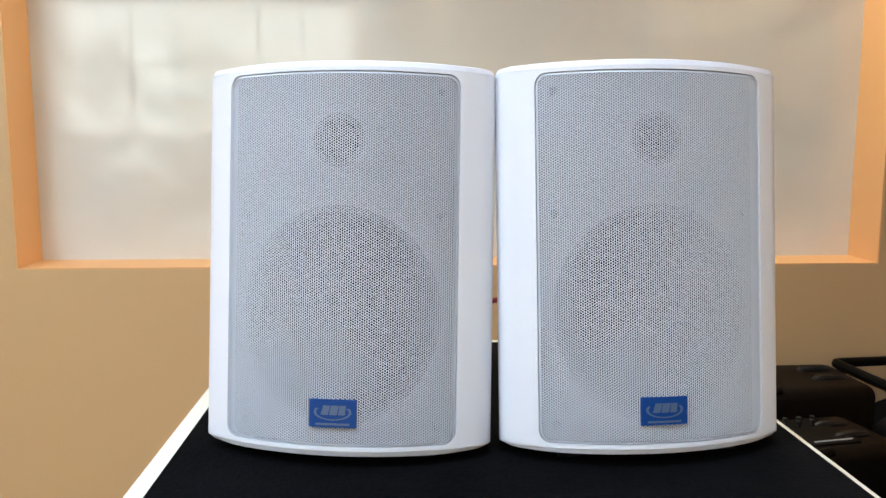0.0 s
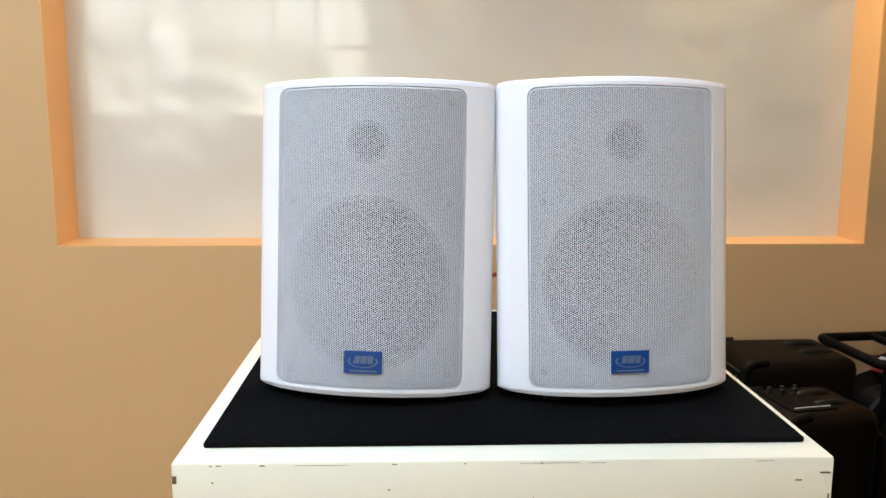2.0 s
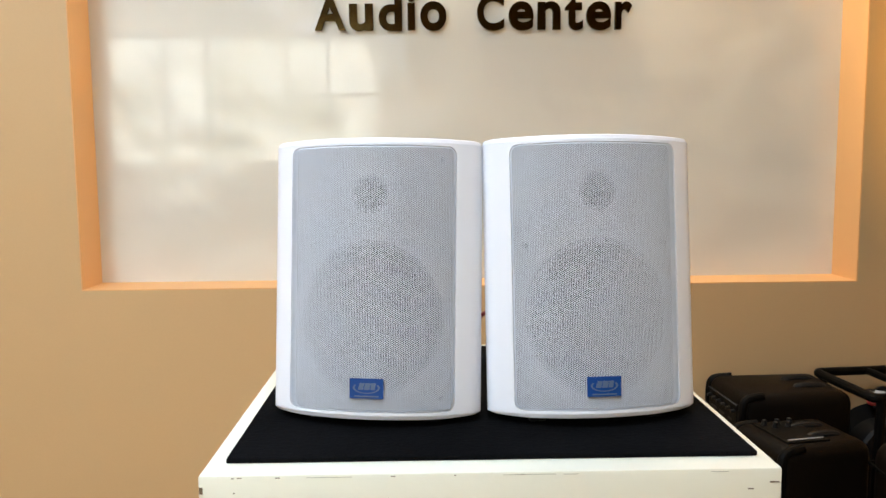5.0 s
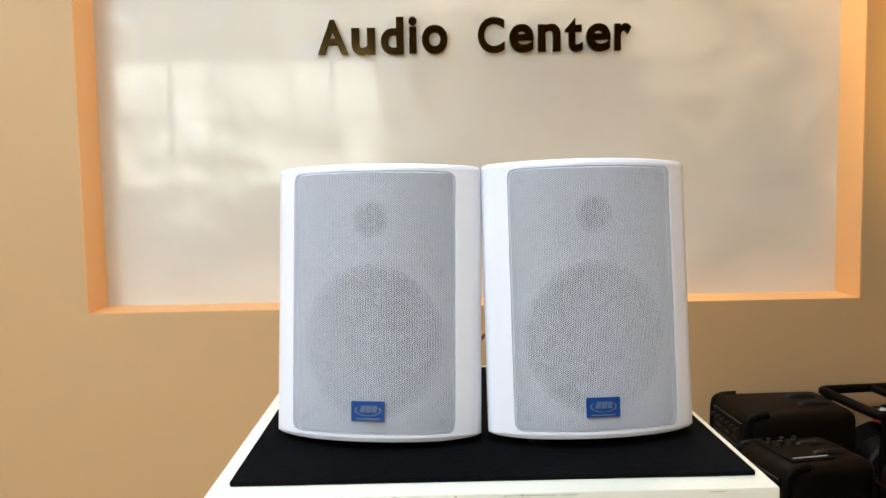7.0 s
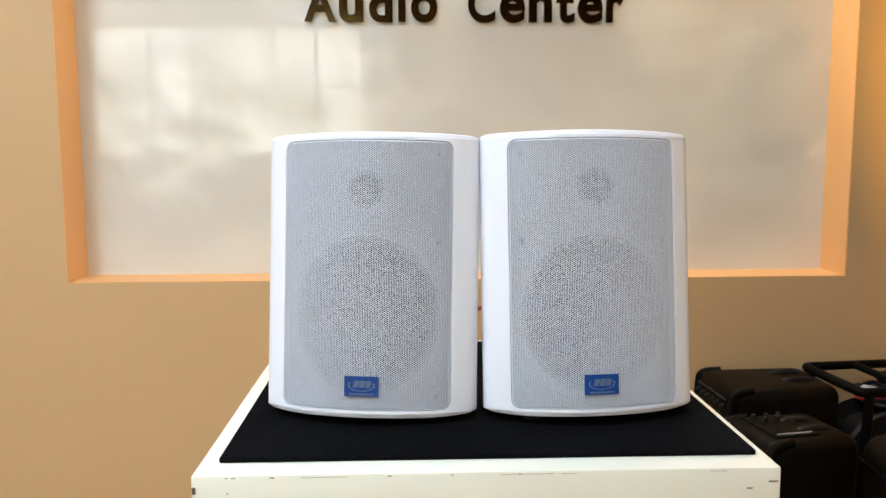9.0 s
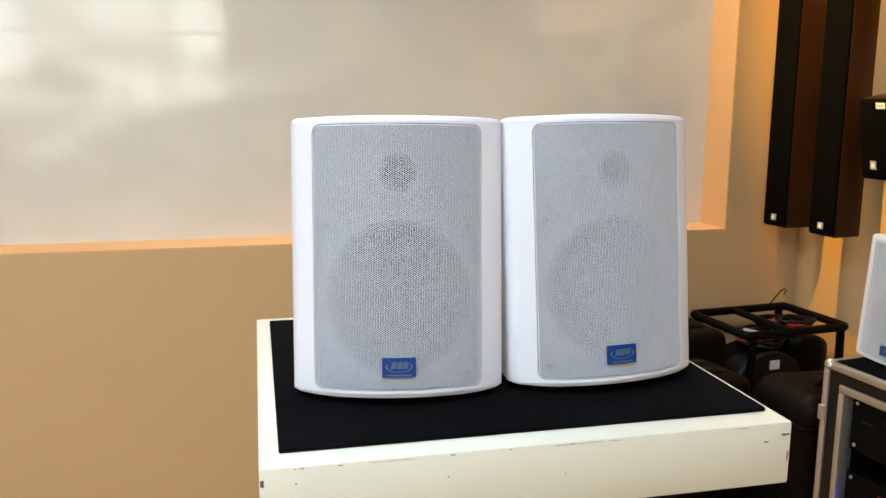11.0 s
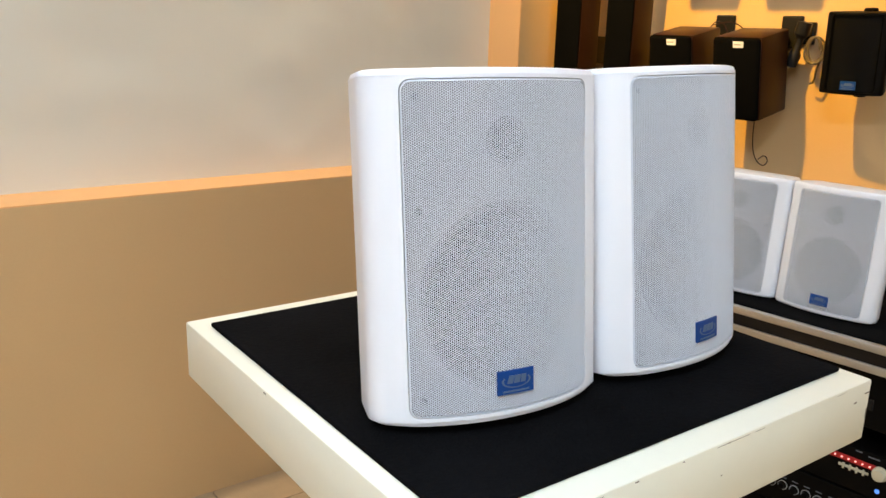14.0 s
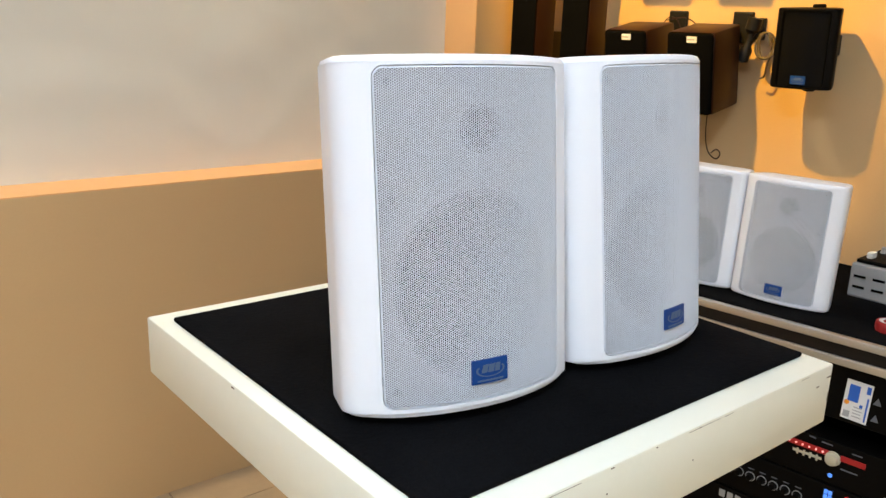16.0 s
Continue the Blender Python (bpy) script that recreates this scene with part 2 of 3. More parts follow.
def bow(a, sag):
    """The plan of a cabinet's front, half as wide as a: a bow, then rounded corners that turn into tapering sides.
    By arc length from its middle: x, y and the way out. Also the full arc length and its end."""
    r = a * 0.2
    xa = a * 0.92
    big = (xa * xa + sag * sag) / (2 * sag)
    k1 = math.asin(xa / big)
    t = np.concatenate([np.linspace(0, k1, 160), np.linspace(k1, radians(90 + TAPER), 80)[1:]])
    cx, cy = (big - r) * math.sin(k1), big - (big - r) * math.cos(k1)
    x = np.where(t <= k1, big * np.sin(t), cx + r * np.sin(t))
    y = np.where(t <= k1, big - big * np.cos(t), cy - r * np.cos(t))
    run = np.concatenate([[0], np.cumsum(np.hypot(np.diff(x), np.diff(y)))])

    known = {}

    def at(s, out=0.0):
        key = round(abs(s), 6)
        if key not in known:
            known[key] = float(np.interp(key, run, t))
        k = known[key]
        px, py = (big * math.sin(k), big - big * math.cos(k)) if k <= k1 else (cx + r * math.sin(k), cy - r * math.cos(k))
        sg = 1 if s >= 0 else -1
        return sg * (px + out * math.sin(k)), py - out * math.cos(k)
    return at, float(run[-1]), float(run[159])


def rounded_rect(hw, z0, z1, r, n=6, step=0.012):
    """Points round a rectangle with rounded corners, anticlockwise seen from the front."""
    pts = []
    for cx, cz, a0 in ((hw - r, z0 + r, -90), (hw - r, z1 - r, 0), (-hw + r, z1 - r, 90), (-hw + r, z0 + r, 180)):
        for k in range(n + 1):
            a = radians(a0 + 90 * k / n)
            pts.append((cx + r * math.cos(a), cz + r * math.sin(a)))
    out = []
    for p, q in zip(pts, pts[1:] + pts[:1]):
        m = max(1, int(math.hypot(q[0] - p[0], q[1] - p[1]) / step))
        out += [(p[0] + (q[0] - p[0]) * k / m, p[1] + (q[1] - p[1]) * k / m) for k in range(m)]
    return out


def loudspeaker(name, m, w, h, d, gw, gh, gz, deep, pitch, label, group, logo=True, woofer=0.0775, mats=(None, None), black=False, foot=0.0):
    """A bowed two-way cabinet. Local origin: middle of the front's chord at the bottom; the front looks along -y."""
    shell, mesh_mat = mats[0] or SHELL, mats[1] or GRILLE
    sp = thing(name, m, label, "loudspeaker", group)
    at, full, turn = bow(w / 2, deep)
    so, zo0, zo1 = gw / 2 + 0.004, gz - 0.003, gz + gh + 0.003
    # cabinet: plan outline lofted upwards
    def outline(inset):
        pts = []
        half = sorted({turn * k / 10 for k in range(11) if abs(turn * k / 10 - so) > 0.003} | {so} | {turn + (full - turn) * k / 8 for k in range(1, 9)})
        for q in [-q for q in reversed(half[1:])] + half:
            x, y = at(q, -inset)
            pts.append((x, y, -so - 1e-6 <= q <= so + 1e-6))
        xe, ye = pts[-1][0], pts[-1][1]
        rb = 0.016
        tp = radians(TAPER)
        yc = d - rb
        xc = xe - (yc - ye) * math.tan(tp) - rb
        back = []
        for k in range(0, 8):
            a = radians(TAPER + (90 - TAPER) * k / 7)
            back.append((xc + rb * math.cos(a), yc + (rb - inset) * math.sin(a), False))
        back.append((xc * 0.4, d - inset + 0.002, False))
        pts += back
        pts += [(-x, y, False) for x, y, _ in reversed(back)]
        return pts
    e = 0.006
    levels = [(e, 0.0), (e * 0.35, e * 0.2), (0, e), (0, zo0), (0, zo1), (0, h - e), (e * 0.35, h - e * 0.2), (e, h)]
    b = bmesh.new()
    rings = []
    for inset, z in levels:
        rings.append([(b.verts.new((x, y, z + (foot * max(0.0, y - 0.02) if z < zo0 else 0.0))), f) for x, y, f in outline(inset)])
    for li in range(len(rings) - 1):
        lo, hi = rings[li], rings[li + 1]
        n = len(lo)
        for k in range(n):
            k2 = (k + 1) % n
            if li == 3 and lo[k][1] and lo[k2][1]:
                continue
            b.faces.new((lo[k][0], lo[k2][0], hi[k2][0], hi[k][0]))
    b.faces.new([v for v, _ in reversed(rings[0])])
    b.faces.new([v for v, _ in rings[-1]])
    # frame round the grille opening
    hole = rounded_rect(gw / 2, gz, gz + gh, 0.009)
    outer = []
    for s, z in hole:
        cs, cz = s / (gw / 2), (z - gz - gh / 2) / (gh / 2)
        mx = max(abs(cs), abs(cz))
        outer.append((cs / mx * so, gz + gh / 2 + cz / mx * (zo1 - zo0) / 2))
    vo = [b.verts.new((*at(s), z)) for s, z in outer]
    vi = [b.verts.new((*at(s), z)) for s, z in hole]
    back = 0.007                    # baffle behind the mesh, bowed alike
    vb = [b.verts.new((*at(s, -back), z)) for s, z in hole]
    n = len(hole)
    for k in range(n):
        k2 = (k + 1) % n
        b.faces.new((vo[k], vo[k2], vi[k2], vi[k]))
        b.faces.new((vi[k], vi[k2], vb[k2], vb[k]))
        (s0, z0), (s1, z1) = outer[k], outer[k2]
        if abs(s0 - s1) > 1e-5 and abs(z0 - z1) > 1e-5:
            v = b.verts.new((*at(math.copysign(so, s0)), zo0 if z0 < gz + gh / 2 else zo1))
            b.faces.new((vo[k], v, vo[k2]))
    part("cabinet", b, shell, sp, smooth=True)
    # baffle with drivers behind the mesh
    b = bmesh.new()
    cols = []
    for k in range(17):
        q = (gw / 2 - 0.0005) * (k / 8 - 1)
        cols.append([b.verts.new((*at(q, out), z)) for out, z in ((-back, gz + 0.0005), (-back, gz + gh - 0.0005), (-back - 0.004, gz + gh - 0.0005), (-back - 0.004, gz + 0.0005))])
    for p, q in zip(cols, cols[1:]):
        for k in range(4):
            b.faces.new((p[k], q[k], q[(k + 1) % 4], p[(k + 1) % 4]))
    for p in (cols[0], cols[-1]):
        b.faces.new(p)
    bmesh.ops.recalc_face_normals(b, faces=b.faces)
    baffle = part("baffle", b, CONE if black else BAFFLE, sp, smooth=True)
    yb = 0.0

    def bowed(b):
        """Lay a flat driver on the bowed baffle."""
        for v in b.verts:
            px, py = at(v.co.x, -back - v.co.y + 0.0004)
            v.co.x, v.co.y = px, py
        return b
    face = lambda x, z, y: Matrix.Translation((x, y, z)) @ pose(0, 0, 0, 90, 0, 0)
    wz, tz = gz + gh * 0.348, gz + gh * 0.818
    # surround and rims step through greys to imitate soft shade at the drivers' edges
    if not black:
        part("woofer", bowed(lathe([(0, 0.0018), (woofer * 0.12, 0.0017), (woofer * 0.25, 0.0014), (woofer * 0.4, 0.0013), (woofer * 0.55, 0.0012), (woofer * 0.7, 0.0011), (woofer * 0.84, 0.0010), (woofer * 0.88, -0.003)], 48, face(0, wz, yb))), CONE, baffle, smooth=True)
        part("surround", bowed(lathe([(woofer * 0.845, 0.0007), (woofer * 0.92, 0.0012), (woofer * 0.94, -0.002)], 48, face(0, wz, yb))), SURROUND, baffle, "dark grey surround, toned to soften the recessed cone's shaded edge", smooth=True)
        part("driver_rim", bowed(lathe([(woofer * 0.925, 0.0008), (woofer * 0.98, 0.0008), (woofer, -0.002)], 48, face(0, wz, yb))), RIM, baffle, "grey driver rim, toned as the fading shade round the cone", smooth=True)
        part("tweeter", bowed(lathe([(0, 0.0030), (0.006, 0.0024), (0.0095, 0.0012), (0.0150, 0.0010), (0.0155, -0.003)], 32, face(0, tz, yb))), CONE, baffle, smooth=True)
        part("tweeter_rim", bowed(lathe([(0.0148, 0.0007), (0.0192, 0.0008), (0.0200, -0.003)], 32, face(0, tz, yb))), RIM, baffle, "grey tweeter rim, toned as the fading shade round the dome", smooth=True)
    for sx in (-1, 1):
        for zz in () if black else (gz + 0.012, gz + gh * 0.62, gz + gh - 0.012):
            x, y = sx * (gw / 2 - 0.012), yb
            part("screw", bowed(lathe([(0, 0.003), (0.0022, 0.0028), (0.0032, 0.0005), (0.0032, -0.004)], 10, face(x, zz, y))), RIM, baffle)
    # perforated sheet: a honeycomb of round holes
    verts, faces = [], []
    rc, row = pitch / math.sqrt(3), pitch * math.sqrt(3) / 2
    hr = pitch * 0.42
    ga, gb = gw / 2 - 0.0007, gh - 0.0014
    def inside(s, z, mrg):
        x, zz, r = abs(s), abs(z - gz - gh / 2), 0.0085
        ax, az = ga - mrg, gb / 2 - mrg
        if x > ax or zz > az:
            return False
        dx, dz = x - (ax - r), zz - (az - r)
        return not (dx > 0 and dz > 0 and dx * dx + dz * dz > r * r)
    rows, colsn = int(gh / pitch) + 2, int(gw / row / 2) + 1
    for i in range(-colsn, colsn + 1):
        for j in range(rows):
            s = i * row
            z = gz + gh / 2 + (j - rows / 2 + 0.5 * (i % 2)) * pitch
            if not inside(s, z, 0.0014):
                continue
            k = len(verts)
            for q in range(6):
                a = radians(60 * q)
                verts.append((*at(s + rc * math.cos(a), -0.0004), z + rc * math.sin(a)))
            for q in range(6):
                a = radians(60 * q)
                verts.append((*at(s + hr * math.cos(a), -0.0004), z + hr * math.sin(a)))
            for q in range(6):
                a = radians(60 * q)
                verts.append((*at(s + hr * math.cos(a), -0.0011), z + hr * math.sin(a)))
            for q in range(6):
                q2 = (q + 1) % 6
                faces.append((k + q, k + q2, k + 6 + q2, k + 6 + q))
                faces.append((k + 6 + q, k + 6 + q2, k + 12 + q2, k + 12 + q))
    ro = rounded_rect(ga, gz + 0.0007, gz + gh - 0.0007, 0.0085)
    ri = []
    for s, z in ro:
        cx, cz = max(-ga + 0.0095, min(ga - 0.0095, s)), max(gz + 0.0102, min(gz + gh - 0.0102, z))
        dx, dz = s - cx, z - cz
        ln = math.hypot(dx, dz) or 1
        ri.append((s - dx / ln * 0.0015, z - dz / ln * 0.0015))
    k, n = len(verts), len(ro)
    verts += [(*at(s, -0.0010), z) for s, z in ro] + [(*at(s, -0.0001), z) for s, z in ri] + [(*at(s, -0.004), z) for s, z in ro]
    for q in range(n):
        q2 = (q + 1) % n
        faces.append((k + q, k + q2, k + n + q2, k + n + q))
        faces.append((k + 2 * n + q, k + 2 * n + q2, k + q2, k + q))
    me = bpy.data.meshes.new("mesh")
    me.from_pydata(verts, [], faces)
    me.materials.append(mesh_mat)
    grille = part("grille", me, None, sp, "perforated black steel grille" if black else "perforated white steel grille")
    if logo:
        lz = gz + gh * 0.090
        def patch(s0, s1, z0, z1, out, lean=0.0, k=6, bmm=None):
            bb = bmm or bmesh.new()
            c = []
            for q in range(k + 1):
                s = s0 + (s1 - s0) * q / k
                c.append([bb.verts.new((*at(s, out), z0)), bb.verts.new((*at(s + lean, out), z1)), bb.verts.new((*at(s + lean, -0.001), z1)), bb.verts.new((*at(s, -0.001), z0))])
            for p, q in zip(c, c[1:]):
                bb.faces.new((p[0], q[0], q[1], p[1]))
                bb.faces.new((p[1], q[1], q[2], p[2]))
                bb.faces.new((p[3], q[3], q[0], p[0]))
            for p in (c[0], c[-1]):
                bb.faces.new(p)
            bmesh.ops.recalc_face_normals(bb, faces=bb.faces)
            return bb
        badge = part("badge", patch(-0.0168, 0.0168, lz - 0.0098, lz + 0.0098, 0.0014), BLUE, sp, "blue enamel maker's badge")
        bb = patch(-0.0085, -0.0035, lz - 0.001, lz + 0.0055, 0.0017, 0.002, 1)
        patch(-0.0025, 0.0030, lz - 0.001, lz + 0.0055, 0.0017, 0.0015, 1, bb)
        patch(0.0040, 0.0085, lz - 0.001, lz + 0.0055, 0.0017, 0.001, 1, bb)
        for q in range(14):
            a0 = radians(150 + 240 * q / 14)
            a1 = radians(150 + 240 * (q + 1) / 14)
            vs = [bb.verts.new((*at(r * 0.0135 * math.cos(a), 0.0018), lz + 0.001 + r * 0.0058 * math.sin(a))) for a, r in ((a0, 1), (a1, 1), (a1, 0.86), (a0, 0.86))]
            bb.faces.new(vs)
        patch(-0.012, 0.012, lz - 0.0082, lz - 0.0068, 0.0017, 0, 2, bb)
        part("emblem", bb, BADGE, badge, "silvery plain emblem print")
    return sp


def lean_pose(x, y, yaw, lean, z):
    return pose(x, y, z, 0, 0, yaw) @ pose(0, 0, 0, -lean, 0, 0)


MAIN = dict(w=0.2145, h=0.2795, d=0.100, gw=0.177, gh=0.2635, gz=0.008, deep=0.0305, pitch=0.00190, woofer=0.079, foot=0.117)
spk_left = loudspeaker("loudspeaker", lean_pose(0.0290, 0.6815, -9.4, 7.0, 0.9335), label="white two-way loudspeaker with blue badge standing on black felt", group="loudspeakers on the table", **MAIN)
spk_right = loudspeaker("loudspeaker", lean_pose(0.2620, 0.6710, 4.4, 7.0, 0.9350), label="white two-way loudspeaker with blue badge standing on black felt", group="loudspeakers on the table", **MAIN)
for sp, gap in ((spk_left, 0.0085), (spk_right, 0.0100)):
    for x, y in ((-0.06, 0.035), (0.06, 0.035), (-0.05, 0.085), (0.05, 0.085)):
        zb = 0.117 * (y - 0.02)
        part("foot", box(x - 0.008, x + 0.008, y - 0.006, y + 0.006, zb - gap + 0.0028, zb + 0.003, 0.001), RUBBER, sp)

# ---- sign ----
sign = thing("sign", pose(0, PANEL_Y, 0), "raised polished dark gold letters on the white panel", "sign")
BASE_Z = 1.553
for ch, c0, c1, z0, z1 in (("A", 48, 190, 0, .098), ("u", 205, 315, -.002, .074), ("d", 340, 447, -.002, .104), ("i", 470, 508, 0, .104), ("o", 530, 650, -.002, .080),
                           ("C", 790, 915, -.002, .100), ("e", 935, 1050, -.002, .079), ("n", 1068, 1175, 0, .079), ("t", 1195, 1278, -.002, .095), ("e", 1293, 1408, -.002, .078), ("r", 1425, 1505, 0, .078)):
    cu = bpy.data.curves.new("letter", "FONT")
    cu.body, cu.extrude, cu.offset, cu.bevel_depth = ch, 0.06, 0.022, 0.010
    tmp = bpy.data.objects.new("letter", cu)
    scene.collection.objects.link(tmp)
    me = bpy.data.meshes.new_from_object(tmp.evaluated_get(bpy.context.evaluated_depsgraph_get()))
    bpy.data.objects.remove(tmp)
    co = np.empty(len(me.vertices) * 3)
    me.vertices.foreach_get("co", co)
    co = co.reshape(-1, 3)
    lo, hi = co.min(0), co.max(0)
    x0, x1 = -0.210 + (c0 - 48) * 0.9 / 1457, -0.210 + (c1 - 48) * 0.9 / 1457
    f = (co - lo) / (hi - lo)
    co = np.stack([x0 + f[:, 0] * (x1 - x0), -0.003 - f[:, 2] * 0.014, BASE_Z + z0 + f[:, 1] * (z1 - z0)], 1)
    me.vertices.foreach_set("co", co.ravel())
    me.materials.clear()
    me.materials.append(SIGN)
    part("letter", me, None, sign)

# ---- cables behind the loudspeakers ----
b = tube([(0.06, 0.80, 0.985), (0.10, 0.86, 1.00), (0.145, 0.93, 0.975), (0.15, 1.00, 0.945), (0.135, 1.05, 0.930), (0.15, 1.09, 0.92), (0.16, 1.10, 0.80), (0.15, 1.10, 0.45)], 0.0022)
tagged(part("speaker_cable", b, RUBBER), "thin black cable hanging over the table's back edge", "cable")
b = tube([(0.24, 0.79, 0.985), (0.20, 0.88, 1.01), (0.155, 0.95, 0.99), (0.165, 1.03, 0.935), (0.145, 1.06, 0.9275), (0.132, 1.066, 0.9275), (0.127, 1.072, 0.928), (0.126, 1.088, 0.92), (0.128, 1.09, 0.6)], 0.0025)
tagged(part("speaker_cable", b, REDPL), "thin red cable lying along the table's back edge", "cable")

# ---- side wall: column loudspeakers, hung loudspeakers ----


def wall_pose(u, d, z, yaw=0, lean=0):
    """On the side wall: u along it, d out from its reference line, z up."""
    return RW @ pose(u, -d, z, 0, 0, yaw) @ pose(0, 0, 0, -lean, 0, 0)


def column_speaker(u):
    sp = thing("column_loudspeaker", wall_pose(u, 0.13, 0.862), "tall slim black column loudspeaker with wooden sides on the wall", "loudspeaker", "column loudspeakers on the wall")
    part("cabinet", box(-0.046, 0.046, 0.004, 0.090, 0, 0.80, 0.004), WOOD, sp, "dark wooden cabinet", smooth=True)
    part("grille", box(-0.044, 0.044, -0.004, 0.006, 0.004, 0.796, 0.004), CLOTH, sp, smooth=True)
    bd = part("badge", box(-0.010, 0.010, -0.006, -0.003, 0.020, 0.038, 0.001), GREY, sp, "small grey badge")
    part("emblem", box(-0.004, 0.004, -0.0068, -0.0058, 0.024, 0.034, 0.0004), PAPER, bd)
    part("bracket", box(-0.03, 0.03, 0.088, 0.180, 0.28, 0.36, 0.002), STEEL, sp)
    return sp


for u in (0.135, 0.318):
    column_speaker(u)


def wooden_speaker(u, z=1.239):
    m = wall_pose(u, 0.16, z) @ pose(0, 0, 0, 10, 0, 0)
    sp = thing("bookshelf_loudspeaker", m, "small dark wooden loudspeaker with black front on a wall bracket", "loudspeaker", "wooden loudspeakers on the wall")
    w, h, d = 0.063, 0.205, 0.138
    part("cabinet", box(-w, w, 0.002, d, -h, 0, 0.006), WOOD, sp, "dark stained wooden cabinet", smooth=True)
    part("grille", box(-w + 0.001, w - 0.001, -0.012, 0.004, -h + 0.001, -0.001, 0.009, 3), CLOTH, sp, "black cloth grille", smooth=True)
    tag = part("price_tag", box(-0.005, 0.022, -0.0136, -0.0115, -0.024, -0.009, 0.0004), PAPER, sp, "small white tag")
    bb = box(-0.003, 0.016, -0.0141, -0.0135, -0.018, -0.015)
    part("print", bb, GREY, tag)
    bd = part("badge", box(-0.030, -0.012, -0.0136, -0.0115, -h + 0.028, -h + 0.050, 0.0006), GREY, sp, "small silver badge")
    part("emblem", box(-0.026, -0.016, -0.0142, -0.0134, -h + 0.033, -h + 0.045), PAPER, bd)
    b = tube([(0.0, d, -0.05), (0.01, d + 0.03, -0.045), (0.03, d + 0.055, -0.03)], 0.012, 10)
    part("bracket_arm", b, STEEL, sp, "black steel ball joint arm", smooth=True)
    return sp


# the last three hang unseen above, placed to cast shadows on the wall
for u, z in ((0.506, 1.234), (0.694, 1.234), (0.506, 1.685), (0.694, 1.685), (1.085, 1.625)):
    wooden_speaker(u, z)
    pl = tagged(part("wall_plate", box(-0.028, 0.028, -0.010, 0, -0.040, 0.040, 0.004), STEEL), "black steel bracket plate screwed to the wall", "bracket", "bracket plates on the wall")
    pl.matrix_world = RW @ pose(u + 0.035, WD, z + 0.016)
    for zz in (-0.032, 0.032):
        part("screw", lathe([(0, 0.002), (0.005, 0.001), (0.006, -0.002)], 10, Matrix.Translation((0.02, -0.010, zz)) @ pose(0, 0, 0, 90, 0, 0)), STEEL, pl)
# clamp with coiled cable beside the second wooden loudspeaker
cl = thing("bracket_clamp", wall_pose(0.775, 0.0, 1.215), "black swivel clamp with a coiled grey cable", "bracket")
part("plate", box(-0.020, 0.016, -0.05 + 0.088, -0.05 + 0.10, 0.005, 0.060, 0.003), STEEL, cl)
part("arm", lathe([(0, -0.055), (0.014, -0.05), (0.016, -0.02), (0.010, -0.01), (0.010, 0.02), (0.018, 0.03), (0.018, 0.06), (0, 0.062)], 14, pose(-0.005, 0.0, 0.0, 0, 12, 0)), STEEL, cl, smooth=True)
part("joint", tube([(-0.005, 0.0, 0.03), (0, 0.03, 0.035), (0, 0.045, 0.035)], 0.012, 10), STEEL, cl, smooth=True)
b = tube([(0.034 + 0.022 * math.cos(k * 0.7) + 0.002 * k / 4, -0.006 + 0.0022 * (k % 5), -0.008 + 0.034 * math.sin(k * 0.7)) for k in range(28)] + [(0.05, 0.0, -0.05), (0.045, 0.01, -0.085), (0.03, 0.02, -0.09)], 0.0026, 6, rounds=2)
part("cable_coil", b, WIRE, cl, "coiled grey cable")
# loose leads of the wooden loudspeakers
for pts in (([(0.46, -0.02, 1.255), (0.43, -0.06, 1.25), (0.415, -0.05, 1.19), (0.44, -0.03, 1.15)],
                         [(0.50, 0.03, 1.25), (0.53, 0.02, 1.28), (0.56, 0.035, 1.25), (0.575, 0.03, 1.12), (0.585, 0.03, 1.03), (0.56, 0.035, 0.97), (0.51, 0.035, 0.955), (0.475, 0.03, 0.99), (0.485, 0.02, 1.04)],
                         [(0.665, 0.035, 1.06), (0.66, 0.04, 0.98), (0.67, 0.04, 0.92), (0.70, 0.04, 0.895), (0.715, 0.04, 0.915), (0.70, 0.04, 0.93), (0.685, 0.04, 0.915)],
                         [(0.56, -0.05, 1.262), (0.60, -0.02, 1.275), (0.63, 0.02, 1.24), (0.625, 0.04, 1.15), (0.63, 0.035, 1.04), (0.66, 0.03, 1.015)])):
    w = tagged(part("speaker_lead", tube(pts, 0.0015, 6), WOOD), "thin loose lead looping on the warm wall", "cable", "leads on the wall")
    w.matrix_world = RW

hung = loudspeaker("wall_loudspeaker", wall_pose(0.952, 0.11, 1.112, 4, -3), w=0.136, h=0.184, d=0.115, gw=0.112, gh=0.172, gz=0.006, deep=0.014, pitch=0.0040,
                   label="small black loudspeaker with blue badge on the wall", group="", logo=True, woofer=0.048, mats=(BLACK, CLOTH), black=True)
part("knob", lathe([(0.014, -0.006), (0.015, 0.0), (0.015, 0.005), (0.012, 0.008), (0, 0.008)], 20, pose(0.01, 0.06, 0.184)), BLACK, hung, smooth=True)
part("knob", lathe([(0.014, 0.006), (0.015, 0.0), (0.015, -0.005), (0.012, -0.008), (0, -0.008)], 20, pose(0.01, 0.06, 0.0)), BLACK, hung, smooth=True)
part("bracket", box(-0.02, 0.04, 0.108, 0.165, 0.07, 0.12, 0.003), STEEL, hung)

